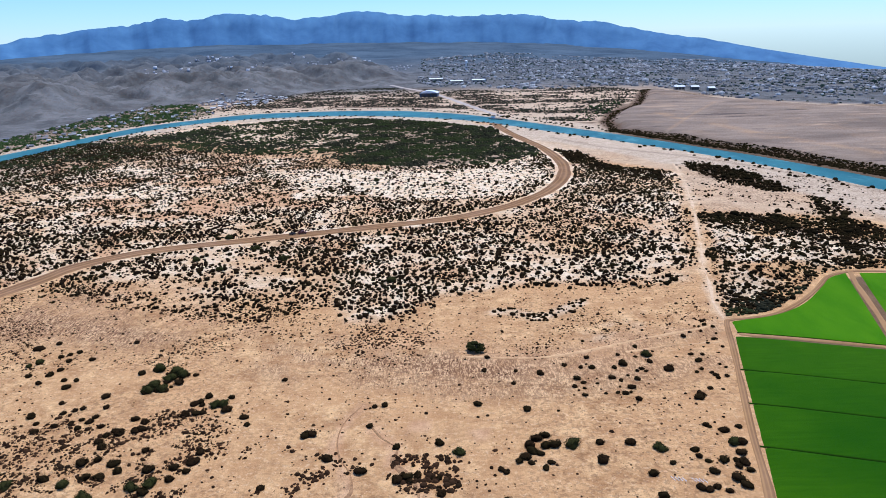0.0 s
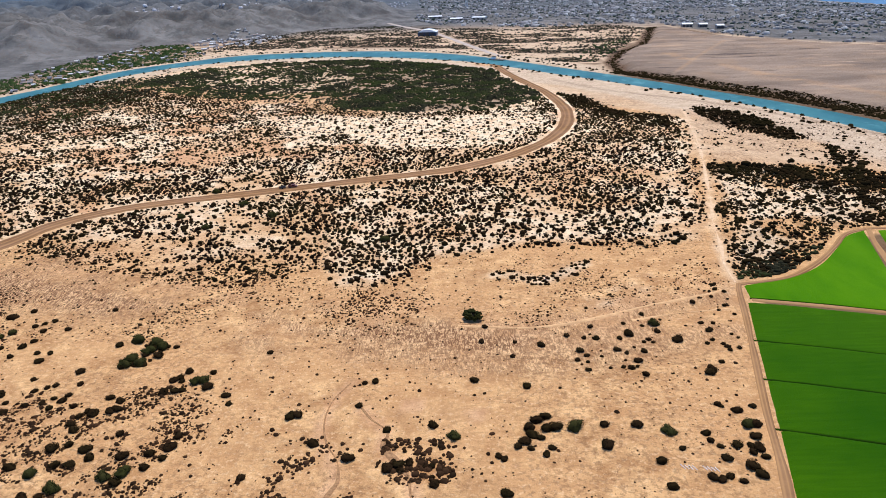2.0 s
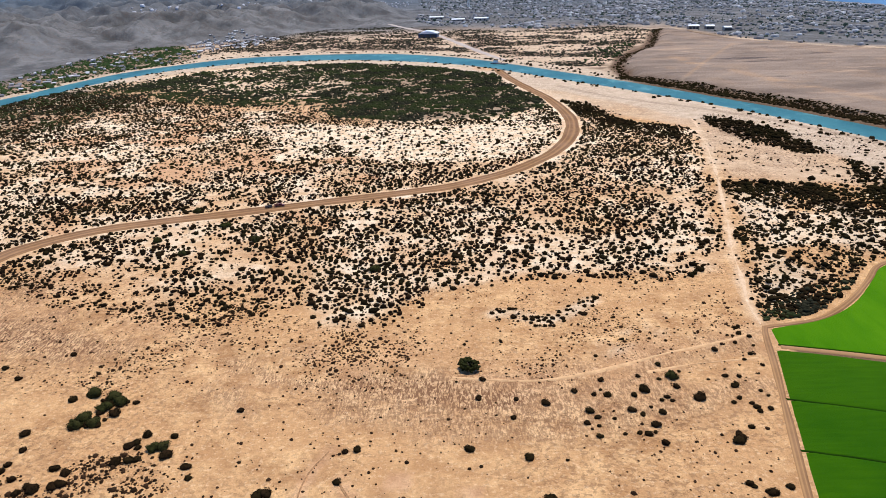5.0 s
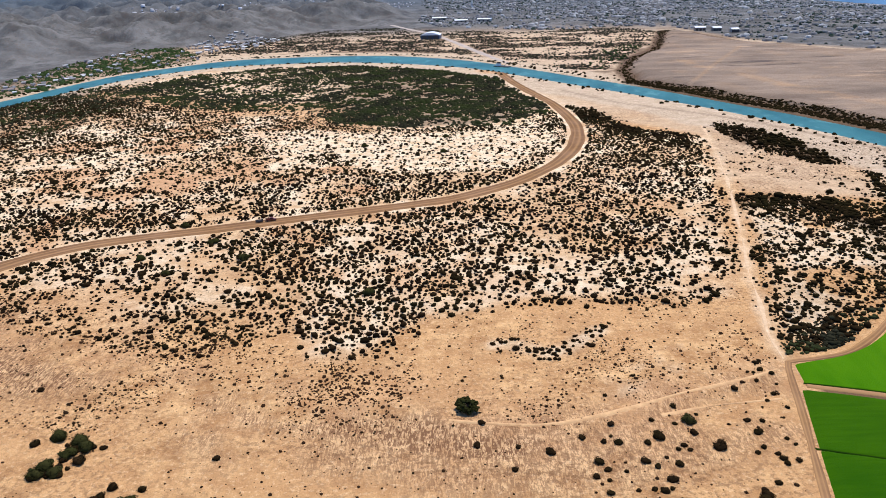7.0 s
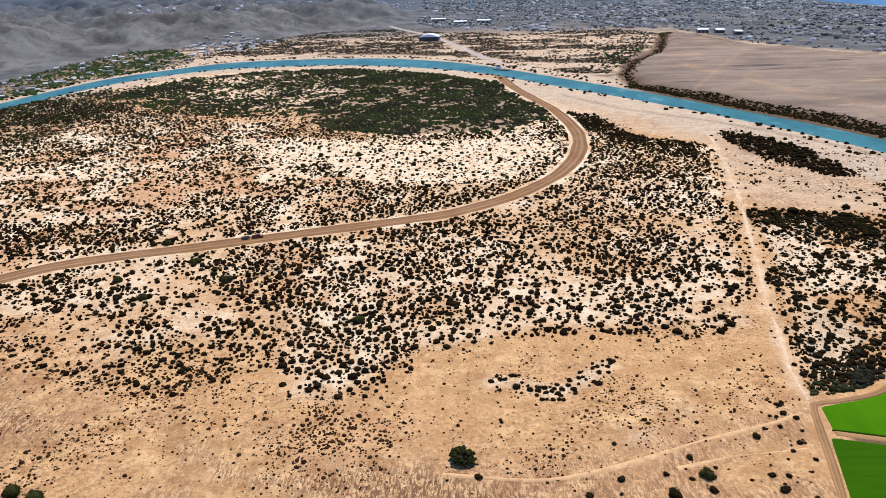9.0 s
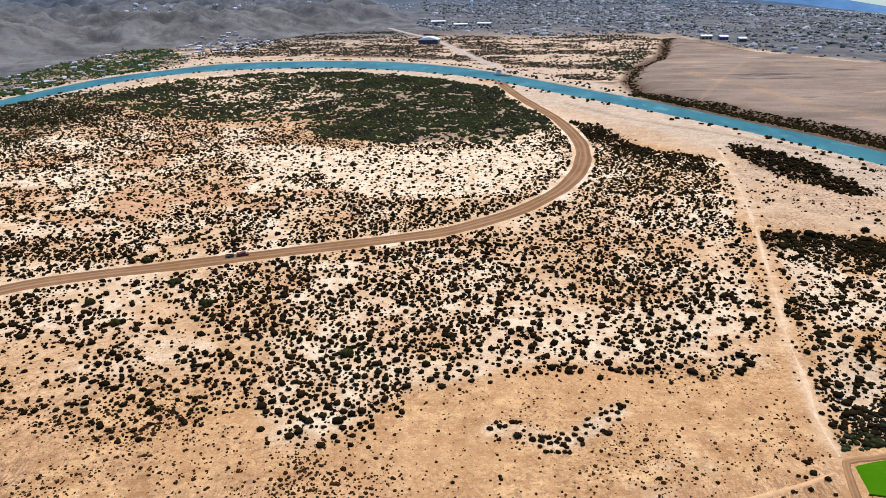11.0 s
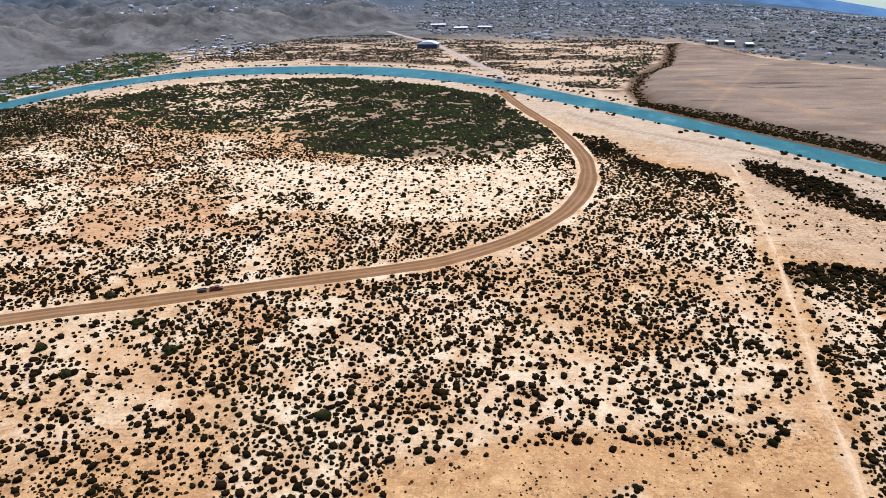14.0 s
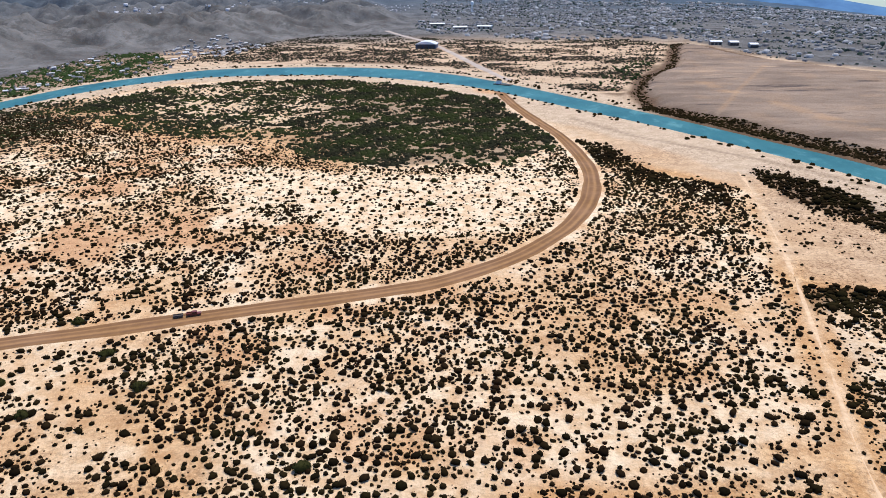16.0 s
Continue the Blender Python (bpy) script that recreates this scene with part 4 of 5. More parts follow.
east = np.concatenate([strew(EAST_SCRUB, 24000, lambda x, y: 0.26 + 0.6 * smooth(0.5 * fbm(x, y, 22, 181) + 0.5 * fbm(x, y, 7, 186), 0.42, 0.56), 0.62, 0.5, 0.3, 1.9),
                       strew(EAST_STRIP, 3200, lambda x, y: 0.25 + 0.65 * smooth(0.5 * fbm(x, y, 18, 183) + 0.5 * fbm(x, y, 7, 188), 0.40, 0.52), 1.0, 0.4),
                       strew(WASH_STRIP, 3200, lambda x, y: 0.25 + 0.6 * smooth(fbm(x, y, 14, 185), 0.38, 0.52), 0.95, 0.4),
                       strew(FAR_EAST_STRIP, 3600, lambda x, y: 0.3 + 0.5 * smooth(fbm(x, y, 12, 184), 0.4, 0.55), 1.0, 0.4),
                       strew(BANK_SCRUB, 5500, lambda x, y: 0.12 + 0.6 * smooth(fbm(x, y, 18, 187), 0.38, 0.54), 1.1, 0.4),
                       strew([(150, 430), (215, 640), (300, 540), (290, 420), (240, 415)], 5000, lambda x, y: 0.06 + 0.4 * smooth(0.5 * fbm(x, y, 25, 189) + 0.5 * fbm(x, y, 8, 190), 0.50, 0.62), 0.6, 0.45)])
east = spaced(east, 0.5)
thicket = strew(FIELD_THICKET, 4200, lambda x, y: 0.35 + 0.6 * smooth(fbm(x, y, 9, 182), 0.4, 0.55), 0.62, 0.38)
tagged(scatter("field_thicket", thicket, LIGHT, GREEN), "dark green thicket along the edge of the farm field", "thicket", kind="stuff")
tagged(scatter("desert_scrub", east, LIGHT, FOLIAGE), "dark olive shrubs beside the farm field", "shrubs", kind="stuff")

# small dry tufts on the open sand
FRINGE = [(-200, 338), (-165, 320), (-139, 302), (-112, 294), (-69, 296), (-43, 278), (-20, 272), (-6, 262), (-2, 250), (-26, 249), (-47, 252), (-64, 263), (-91, 277), (-119, 288), (-147, 302), (-180, 322)]
FLAT = [(-330, 120), (-330, 300), (-235, 365), (-145, 304), (-115, 287), (-43, 276), (-22, 274), (-14, 298), (55, 320), (89, 305), (116, 318), (110, 268), (95, 212), (74, 140), (60, 110)]
tufts = np.concatenate([
    strew(FLAT, 210000, lambda x, y: (0.06 + 0.34 * smooth(fbm(x, y, 30, 191), 0.46, 0.62)) * (0.12 + 0.88 * smooth(y, 228, 250)), 0.27, 0.42, 0.12, 0.8),
    strew([(-160, 120), (-140, 205), (-112, 200), (-85, 205), (-60, 192), (-46, 182), (-40, 120)], 24000, lambda x, y: smooth(0.55 * fbm(x, y, 15, 193) + 0.45 * fbm(x, y, 4, 196, 2), 0.48, 0.60) * 0.8, 0.29, 0.5, 0.15, 1.0),
    strew(FRINGE, 15000, lambda x, y: 0.12 + 0.75 * smooth(fbm(x, y, 16, 194), 0.44, 0.58), 0.37, 0.4, 0.15, 0.9),
    strew([(-16, 160), (-18, 172), (-6, 176), (2, 166), (0, 158)], 700, lambda x, y: smooth(fbm(x, y, 6, 195), 0.42, 0.5), 0.55, 0.35, 0.25, 1.1),
    strew([(-46, 130), (-40, 178), (-28, 172), (-24, 150), (-22, 130)], 1800, lambda x, y: smooth(fbm(x, y, 8, 197), 0.50, 0.58), 0.45, 0.35, 0.25, 1.0),
    strew(CORE, 26000, lambda x, y: 0.5 * smooth(fbm(x, y, 20, 199), 0.42, 0.6) * (1 - smooth(y, 520, 640)), 0.24, 0.35, 0.12, 0.5)])
tagged(scatter("dry_tufts", tufts, TUFT, DRY), "small dry brown tufts on open sand", "tufts", kind="stuff")

# separate shrubs on the open sand
def shrub(seed, mat, label):
    base = new("desert_shrub")
    v, f = BIG[seed]
    me = quick_mesh("foliage", v, f, mat)
    leaves = new("foliage", me)
    leaves.parent = base
    bm = bmesh.new()
    r = random.Random(seed)
    for k in range(7):
        turn = k * 0.9 + r.random() * 0.5
        tube(bm, (0, 0, -0.08), (0.45 * math.cos(turn), 0.45 * math.sin(turn), 0.5 + 0.2 * r.random()), 0.05, 0.02, 5)
    part("stems", bm, BARK, base, "bare brown stems")
    return tagged(base, label, "shrub", "shrubs on the open sand")


KINDS = [shrub(k, FOLIAGE if k < 4 else TREE_LEAF, "dark olive rounded desert shrub on bare sand" if k < 4 else "dark green rounded desert shrub on bare sand") for k in range(6)]
WEST_SHRUBS = [(-123.9, 259.3, 1.2), (-154.9, 259.7, 1.2), (-134.5, 244.3, 1.2), (-160.5, 255.6, 2.0), (-153.9, 242.9, 1.6), (-156.2, 240.0, 1.2), (-148.0, 247.7, 1.2), (-145.6, 249.7, 1.1), (-142.6, 251.2, 1.2), (-142.8, 243.5, 1.2), (-142.4, 236.4, 1.2), (-144.2, 232.2, 1.5), (-151.6, 231.8, 1.2), (-136.7, 227.6, 1.2), (-132.1, 227.4, 1.1), (-133.2, 222.3, 1.5), (-144.8, 225.9, 1.2), (-116.0, 214.6, 1.5), (-134.3, 202.4, 1.5), (-128.8, 210.9, 1.1), (-125.1, 204.1, 1.1), (-122.0, 205.9, 1.0), (-120.0, 207.1, 1.0), (-112.6, 207.5, 1.1), (-113.3, 201.5, 1.2), (-113.8, 198.3, 1.3), (-119.4, 197.6, 1.1), (-124.0, 196.5, 1.2), (-115.9, 194.9, 1.2), (-116.9, 200.0, 1.0), (-130.6, 198.1, 1.1), (-128.3, 193.2, 1.2)]
GREEN_CLUMP = [(-101.2, 191.2, 1.8), (-103.3, 192.6, 1.2), (-99.8, 199.5, 1.4), (-95.9, 197.6, 1.4), (-97.1, 192.3, 1.5), (-95.3, 193.3, 1.5), (-105.3, 233.9, 2.3), (-98.3, 231.6, 2.5), (-94.9, 229.5, 2.3), (-98.9, 226.4, 2.3), (-94.4, 223.5, 1.8), (-101.7, 220.6, 2.5), (-103.3, 218.2, 2.3), (-98.3, 218.5, 2.1), (-110.5, 231.4, 1.4), (-90.4, 229.1, 1.0), (-80.8, 212.9, 1.5), (-84.0, 208.3, 1.5), (-82.5, 209.7, 1.3), (-76.8, 206.9, 2.0), (-74.2, 207.4, 1.9), (-72.3, 203.6, 1.7), (-81.3, 207.3, 1.0), (-84.7, 201.3, 1.6), (-81.5, 202.2, 1.5), (-79.7, 202.7, 1.3), (-65.3, 199.1, 1.4), (-73.1, 212.1, 1.2), (-63.2, 194.6, 1.1)]
SOUTHWEST_SHRUBS = [(-120.9, 165.3, 2.0), (-103.0, 183.6, 1.5), (-105.3, 186.2, 1.2), (-104.8, 190.0, 1.2), (-108.9, 195.5, 1.2), (-104.9, 175.3, 1.7), (-101.3, 177.0, 1.4), (-95.6, 174.5, 1.8), (-93.0, 171.0, 1.5), (-84.5, 171.3, 1.7), (-78.1, 172.3, 1.6), (-73.8, 170.4, 1.3), (-73.3, 174.9, 1.7), (-72.9, 179.7, 1.4), (-89.2, 181.2, 1.2), (-77.1, 166.8, 1.5), (-86.0, 163.3, 1.9), (-81.9, 164.8, 2.0), (-82.2, 161.2, 1.7), (-105.7, 165.1, 1.9), (-96.9, 159.4, 2.0), (-102.7, 156.1, 1.7), (-98.8, 156.3, 1.3), (-51.3, 162.0, 1.3), (-100.9, 168.5, 1.5), (-97.1, 168.4, 1.5), (-112.0, 168.2, 1.5)]
SOUTH_SHRUBS = [(-57.8, 223.7, 1.0), (-24.7, 203.5, 1.0), (-21.5, 204.3, 1.3), (8.3, 203.4, 1.5), (23.4, 199.2, 1.3), (20.9, 216.8, 1.0), (-25.2, 191.6, 1.3), (-43.9, 187.3, 1.6), (-41.9, 187.9, 1.6), (-16.3, 179.5, 1.3), (-3.9, 181.2, 1.5), (1.6, 175.9, 1.9), (-35.3, 174.7, 1.7), (-25.4, 168.1, 1.8), (-3.3, 157.2, 1.4), (13.7, 153.2, 1.5), (24.2, 182.2, 1.8), (26.8, 183.8, 1.6), (21.9, 179.0, 1.8), (22.5, 175.8, 1.7), (19.9, 172.8, 1.6), (26.4, 178.3, 1.8), (29.1, 178.7, 1.8), (18.1, 170.9, 1.2), (24.5, 174.2, 1.1), (26.8, 170.0, 1.1), (24.9, 167.6, 1.1), (21.5, 170.2, 1.0), (12.8, 167.3, 1.1), (14.3, 166.1, 1.0), (34.2, 178.5, 2.1)]
EAST_SHRUBS = [(78.8, 203.7, 1.6), (80.3, 205.3, 1.6), (80.3, 206.9, 0.9), (89.8, 219.0, 1.0), (75.1, 187.5, 1.2), (75.9, 186.6, 0.8), (79.2, 184.1, 1.5), (67.4, 174.2, 1.3), (67.7, 171.2, 1.1), (69.4, 168.9, 0.9), (73.7, 169.0, 1.4), (59.6, 168.3, 1.0), (69.2, 163.9, 1.4), (79.6, 177.8, 1.9), (81.9, 177.9, 1.7), (79.9, 172.6, 1.5), (78.6, 167.9, 1.6), (76.7, 166.1, 1.2), (77.3, 168.9, 1.1), (74.4, 160.7, 1.8), (75.4, 157.6, 1.7), (76.2, 225.5, 1.3), (84.3, 186.0, 1.0), (63.5, 157.1, 1.3), (67.5, 157.3, 1.2), (65.2, 156.4, 1.2), (70.1, 155.7, 1.1), (79.0, 164.4, 1.2)]
MIDDLE_SHRUBS = [(42.0, 179.3, 1.5), (50.5, 178.5, 1.5), (58.2, 175.5, 2.0), (40.9, 170.4, 1.7), (52.9, 163.7, 1.5), (52.7, 154.2, 1.5), (75.3, 223.8, 1.7), (30.7, 223.3, 1.3), (22.5, 226.0, 0.8), (11.5, 227.1, 1.2), (33.1, 197.9, 0.5), (89.8, 217.1, 0.9), (60.7, 236.7, 0.9), (81.3, 234.1, 0.5), (50.3, 249.4, 0.7), (61.3, 260.3, 0.7)]
TERRACE_SHRUBS = [(70.8, 235.9, 2.0), (70.6, 230.5, 1.2), (73.8, 238.9, 0.6), (60.5, 229.0, 1.7), (57.2, 226.5, 1.0), (45.5, 227.4, 0.9), (47.9, 229.9, 0.5), (49.3, 226.8, 1.2), (40.1, 229.3, 1.1), (42.8, 219.1, 1.3), (44.4, 216.2, 1.0), (41.0, 213.4, 1.1), (44.0, 212.1, 0.7), (43.3, 207.4, 1.0), (48.8, 215.3, 0.7), (54.7, 219.1, 1.3), (60.3, 220.4, 0.6), (57.1, 217.0, 0.9), (64.4, 223.7, 0.8), (66.3, 225.3, 1.0), (67.3, 223.4, 0.8), (62.7, 217.6, 1.2), (59.5, 211.7, 1.3), (58.4, 208.7, 0.7), (56.3, 207.9, 1.2), (54.1, 208.4, 0.8), (50.2, 208.3, 0.7), (59.8, 203.8, 1.2)]
HOOK_SHRUBS = [(19.1, 282.0, 1.0), (20.9, 285.0, 0.8), (21.8, 283.2, 1.0), (23.4, 282.9, 0.8), (25.5, 285.0, 1.0), (26.9, 284.8, 0.8), (28.0, 285.2, 0.6), (26.5, 278.3, 1.2), (28.5, 280.9, 0.6), (20.5, 278.6, 0.6), (21.1, 276.9, 0.8), (30.1, 279.2, 0.6), (30.5, 276.7, 1.0), (32.3, 273.7, 0.8), (32.9, 276.3, 1.0), (33.8, 278.0, 0.8), (35.0, 277.5, 1.0), (33.7, 271.5, 0.8), (35.1, 271.6, 0.6), (35.2, 275.1, 0.8), (36.8, 278.3, 0.6), (37.1, 275.7, 0.8), (38.0, 277.2, 0.8), (39.2, 279.4, 0.8), (36.8, 271.1, 0.8), (38.7, 274.5, 1.0), (38.7, 271.3, 0.8)]
HOOK_TIP_SHRUBS = [(39.5, 273.4, 0.8), (40.4, 276.7, 1.0), (40.0, 271.0, 0.8), (42.6, 278.9, 0.8), (43.4, 281.6, 1.0), (43.8, 276.5, 1.0), (44.1, 274.5, 0.8), (45.9, 279.5, 0.6), (46.6, 283.0, 0.8), (47.4, 286.3, 0.8), (47.9, 283.4, 0.6), (48.6, 282.0, 0.6), (52.3, 291.4, 0.6), (51.9, 288.5, 0.8), (53.5, 289.5, 0.8), (53.4, 285.9, 1.0), (50.7, 280.5, 0.8), (52.1, 279.5, 1.2), (55.8, 292.7, 0.6), (55.3, 290.2, 0.6), (56.8, 289.3, 0.8), (58.1, 293.2, 0.9), (58.1, 291.4, 0.9), (59.4, 292.4, 0.9), (56.4, 285.9, 0.8), (61.1, 295.0, 0.7)]
CORE_SHRUBS = [(-28, 325, 2.4), (2, 602, 2.4), (-57, 577, 2.3), (0, 555, 2.4), (-118, 350, 2.4), (-88, 365, 2.6), (-131, 411, 2.5), (-136, 368, 2.4), (-109, 387, 2.6), (-24, 331, 1.2)]

spots = WEST_SHRUBS + GREEN_CLUMP + SOUTHWEST_SHRUBS + SOUTH_SHRUBS + EAST_SHRUBS + MIDDLE_SHRUBS + HOOK_SHRUBS + HOOK_TIP_SHRUBS + TERRACE_SHRUBS + CORE_SHRUBS
for x0, x1, y0, y1, count, size in ((84, 107, 190, 262, 22, 0.8), (-10, 100, 225, 262, 10, 0.7), (-16, 0, 160, 172, 12, 0.9), (96, 110, 240, 268, 10, 0.9)):
    spots = spots + [(rng.uniform(x0, x1), rng.uniform(y0, y1), size * math.exp(rng.normal() * 0.25)) for _ in range(count)]
for x, y, r in GREEN_CLUMP:
    if r >= 2.1:
        spots = spots + [(x + rng.normal() * 1.8, y + rng.normal() * 1.5, rng.uniform(0.7, 1.3)) for _ in range(5)]
used = 0
for x, y, r in spots:
    r = 1.02 * r
    if line_distance(np.array([x]), np.array([y]), FIELD_LINE)[0] < 2.2 + 0.6 * r or inside(np.array([x]), np.array([y]), FIELD)[0] > -3 or math.hypot(x - 9.3, y - 243.6) < 6:
        continue
    z = float(height(np.array([x]), np.array([y]))[0])
    k = used if used < 6 else int(rng.integers(0, 4) if r < 1.9 else rng.integers(4, 6))
    m = pose(x, y, z, 0, 0, rng.uniform(0, 360)) @ Matrix.Diagonal((r * rng.uniform(0.9, 1.15), r, r * rng.uniform(0.7, 0.95), 1))
    ob = KINDS[k] if used < 6 else copy_thing(KINDS[k], m)
    ob.matrix_world = m
    used += 1


def crown_part(name, parent, seed, clumps, radius, tall, lift, mat):
    """A crown of many small leaf clumps."""
    r = np.random.default_rng(seed)
    vs, fs, base = [], [], 0
    for k in range(clumps):
        d = r.normal(size=3)
        d /= np.linalg.norm(d)
        c = d * r.uniform(0.35, 1.0) ** 0.6 * np.array([radius, radius, tall])
        c[2] = lift + c[2] * (0.75 if c[2] < 0 else 1.0)
        v, f = SMALL[k % len(SMALL)]
        s = r.uniform(0.10, 0.24) * radius
        vs.append(v * s + c), fs.append(f + base)
        base += len(v)
    ob = new(name, quick_mesh(name, np.concatenate(vs), np.concatenate(fs), mat))
    ob.parent = parent
    return ob


tree_z = float(height(np.array([9.3]), np.array([243.6]))[0])
tree_ob = new("tree")
bm = bmesh.new()
tube(bm, (0, 0, -0.3), (0.15, 0.1, 1.5), 0.38, 0.28, 10)
part("trunk", bm, BARK, tree_ob)
for k in range(6):
    bm = bmesh.new()
    turn = k * 1.05
    tube(bm, (0.15, 0.1, 1.2), (1.9 * math.cos(turn), 1.9 * math.sin(turn), 2.9), 0.18, 0.06, 7)
    part("limb", bm, BARK, tree_ob)
crown_part("crown", tree_ob, 5, 190, 3.5, 1.7, 1.5, TREE_LEAF)
tree_ob.matrix_world = pose(9.3, 243.6, tree_z)
tagged(tree_ob, "lone dark green round tree on open sand", "tree")

# ---- far bank: scrub, gardens, town ----
def far_spots(outline, count, density, size, spread=0.3, low=1.0, high=6.0):
    return strew(outline, count, density, size, spread, low, high)


FAR_SCRUB = [(-400, 1180), (-320, 1215), (-240, 1235), (-150, 1235), (-60, 1205), (20, 1140), (70, 1070), (95, 1040), (150, 950), (190, 930), (215, 985), (260, 1100), (330, 1260), (390, 1420), (330, 1520), (150, 1500), (0, 1560), (-110, 1680), (-260, 1660), (-385, 1440)]
scrub = far_spots(FAR_SCRUB, 48000, lambda x, y: (0.08 + 0.85 * smooth(0.5 * fbm(x * 0.5, y, 40, 91) + 0.5 * fbm(x * 0.6, y, 14, 92), 0.42, 0.56)) * smooth(line_distance(x, y, FAR_LINE), 7, 12), 1.15, 0.4, 0.5, 3.0)
tagged(scatter("far_scrub", scrub, MOUND, FAR_LEAF), "dark scrub on the flats beyond the river", "shrubs", kind="stuff")
edge_spots = []
for line, side in ((RIVER_LINE_FAR, 1.0), (RIVER_LINE_NEAR, 0.55)):
    c = np.array(line)
    for q in c[np.hypot(c[:, 0], c[:, 1]) > 500]:
        for _ in range(int(26 * side)):
            edge_spots.append((q[0] + rng.normal() * 10, q[1] + rng.normal() * 10, rng.uniform(0.9, 2.4), rng.uniform(0.7, 1.1)))
for q in np.array(rounded(MESA + MESA[:1], 10)):
    if inside(np.array([q[0]]), np.array([q[1]]), RIVER)[0] < -3 and q[0] < 420:
        for _ in range(12):
            edge_spots.append((q[0] + rng.normal() * 4, q[1] + rng.normal() * 4, rng.uniform(0.6, 1.7), rng.uniform(0.7, 1.1)))
c = curve(RIVER_FAR, 4)
for q, d in zip(c, np.gradient(c, axis=0)):
    if 185 < q[0] < 420:
        out = np.array([-d[1], d[0]]) / np.hypot(*d)
        for _ in range(40):
            e = q + out * rng.uniform(6, 27) + d * rng.uniform(-1.5, 1.5)
            edge_spots.append((e[0], e[1], rng.uniform(0.6, 1.5), rng.uniform(0.45, 0.8)))
edge_spots = np.array(edge_spots)
edge_spots = edge_spots[inside(edge_spots[:, 0], edge_spots[:, 1], RIVER) < -5.5]
tagged(scatter("bank_scrub", edge_spots, MOUND, FOLIAGE), "dark scrub fringing the river banks", "shrubs", kind="stuff")
gardens = far_spots(GARDENS, 21000, lambda x, y: 0.12 + 0.6 * smooth(0.5 * fbm(x, y, 50, 201) + 0.5 * fbm(x, y, 14, 202), 0.42, 0.56), 1.15, 0.45)
GREEN_EDGE = [(192, 940), (214, 985), (262, 1100), (305, 1195), (285, 1240), (235, 1150), (200, 1050), (180, 980)]
tagged(scatter("bank_thicket", far_spots(GREEN_EDGE, 1500, lambda x, y: 0.2 + 0.7 * smooth(fbm(x, y, 25, 203), 0.4, 0.55), 1.6, 0.35), LIGHT, LUSH), "green thicket below the mesa edge", "thicket", kind="stuff")
tagged(scatter("garden_trees", gardens, MOUND, LUSH), "green garden trees among riverside houses", "trees", kind="stuff")

wall_bm = box(bmesh.new(), -6, 6, -4, 4, -1, 3)
roof_bm = bmesh.new()
rv = [roof_bm.verts.new(q) for q in ((-6.6, -4.6, 2.9), (6.6, -4.6, 2.9), (6.6, 4.6, 2.9), (-6.6, 4.6, 2.9), (-6.6, 0, 4.8), (6.6, 0, 4.8))]
for f in ((0, 1, 5, 4), (2, 3, 4, 5), (0, 4, 3), (1, 2, 5), (3, 2, 1, 0)):
    roof_bm.faces.new([rv[k] for k in f])
house = new("house")
part("wall", wall_bm, HOUSE_WALL, house)
part("roof", roof_bm, HOUSE_ROOF, house)
tagged(house, "small low house with a pitched roof in the far town", "house", "houses of the far town")
WEST_HILL_TOWN = [(-900, 2150), (-870, 2480), (-640, 2500), (-690, 1880), (-820, 1830)]
TOWN_HILL = [(-620, 2250), (-560, 1900), (-470, 1850), (-300, 2150), (-120, 2250), (-100, 2600), (-500, 2650)]
QUARTER = [(-480, 1400), (-400, 1260), (-330, 1330), (-310, 1470), (-390, 1540), (-450, 1500)]
homes = np.concatenate([far_spots(GARDENS, 330, lambda x, y: x * 0 + 0.6, 0.45, 0.2, 0.3, 0.7), far_spots(QUARTER, 420, lambda x, y: x * 0 + 0.7, 0.45, 0.2, 0.3, 0.7)])[:290]
for k, (x, y, r, _) in enumerate(homes):
    z = float(height(np.array([x]), np.array([y]))[0])
    m = pose(x, y, z, 0, 0, 25 + 90 * int(rng.integers(0, 2)) + rng.normal() * 6)
    ob = house if k == 0 else copy_thing(house, m)
    ob.matrix_world = m @ Matrix.Diagonal((0.8 * r * rng.uniform(0.9, 1.6), 0.8 * r, 0.62, 1))


def blocks(name, spots, mat, label):
    """Many small roofed boxes joined."""
    v0 = np.array([(-6, -4.5, -2), (6, -4.5, -2), (6, 4.5, -2), (-6, 4.5, -2), (-6, -4.5, 3), (6, -4.5, 3), (6, 4.5, 3), (-6, 4.5, 3), (-6, 0, 4.6), (6, 0, 4.6)])
    f0 = np.array([(0, 1, 5), (0, 5, 4), (1, 2, 6), (1, 6, 5), (2, 3, 7), (2, 7, 6), (3, 0, 4), (3, 4, 7), (4, 5, 9), (4, 9, 8), (6, 7, 8), (6, 8, 9), (4, 8, 7), (5, 6, 9)])
    s = np.asarray(spots)
    z = height(s[:, 0], s[:, 1])
    turn = np.radians(20 + 90 * rng.integers(0, 2, len(s)) + rng.normal(size=len(s)) * 5)[:, None]
    wide = s[:, 2:3]
    x = (v0[:, 0] * np.cos(turn) - v0[:, 1] * np.sin(turn)) * wide + s[:, 0:1]
    y = (v0[:, 0] * np.sin(turn) + v0[:, 1] * np.cos(turn)) * wide + s[:, 1:2]
    v = np.stack([x, y, v0[:, 2] * np.ones_like(x) * np.minimum(1, wide + 0.2) + z[:, None]], -1).reshape(-1, 3)
    f = (f0[None] + (np.arange(len(s)) * len(v0))[:, None, None]).reshape(-1, 3)
    return tagged(new(name, quick_mesh(name, v, f, mat)), label, "town", kind="stuff")


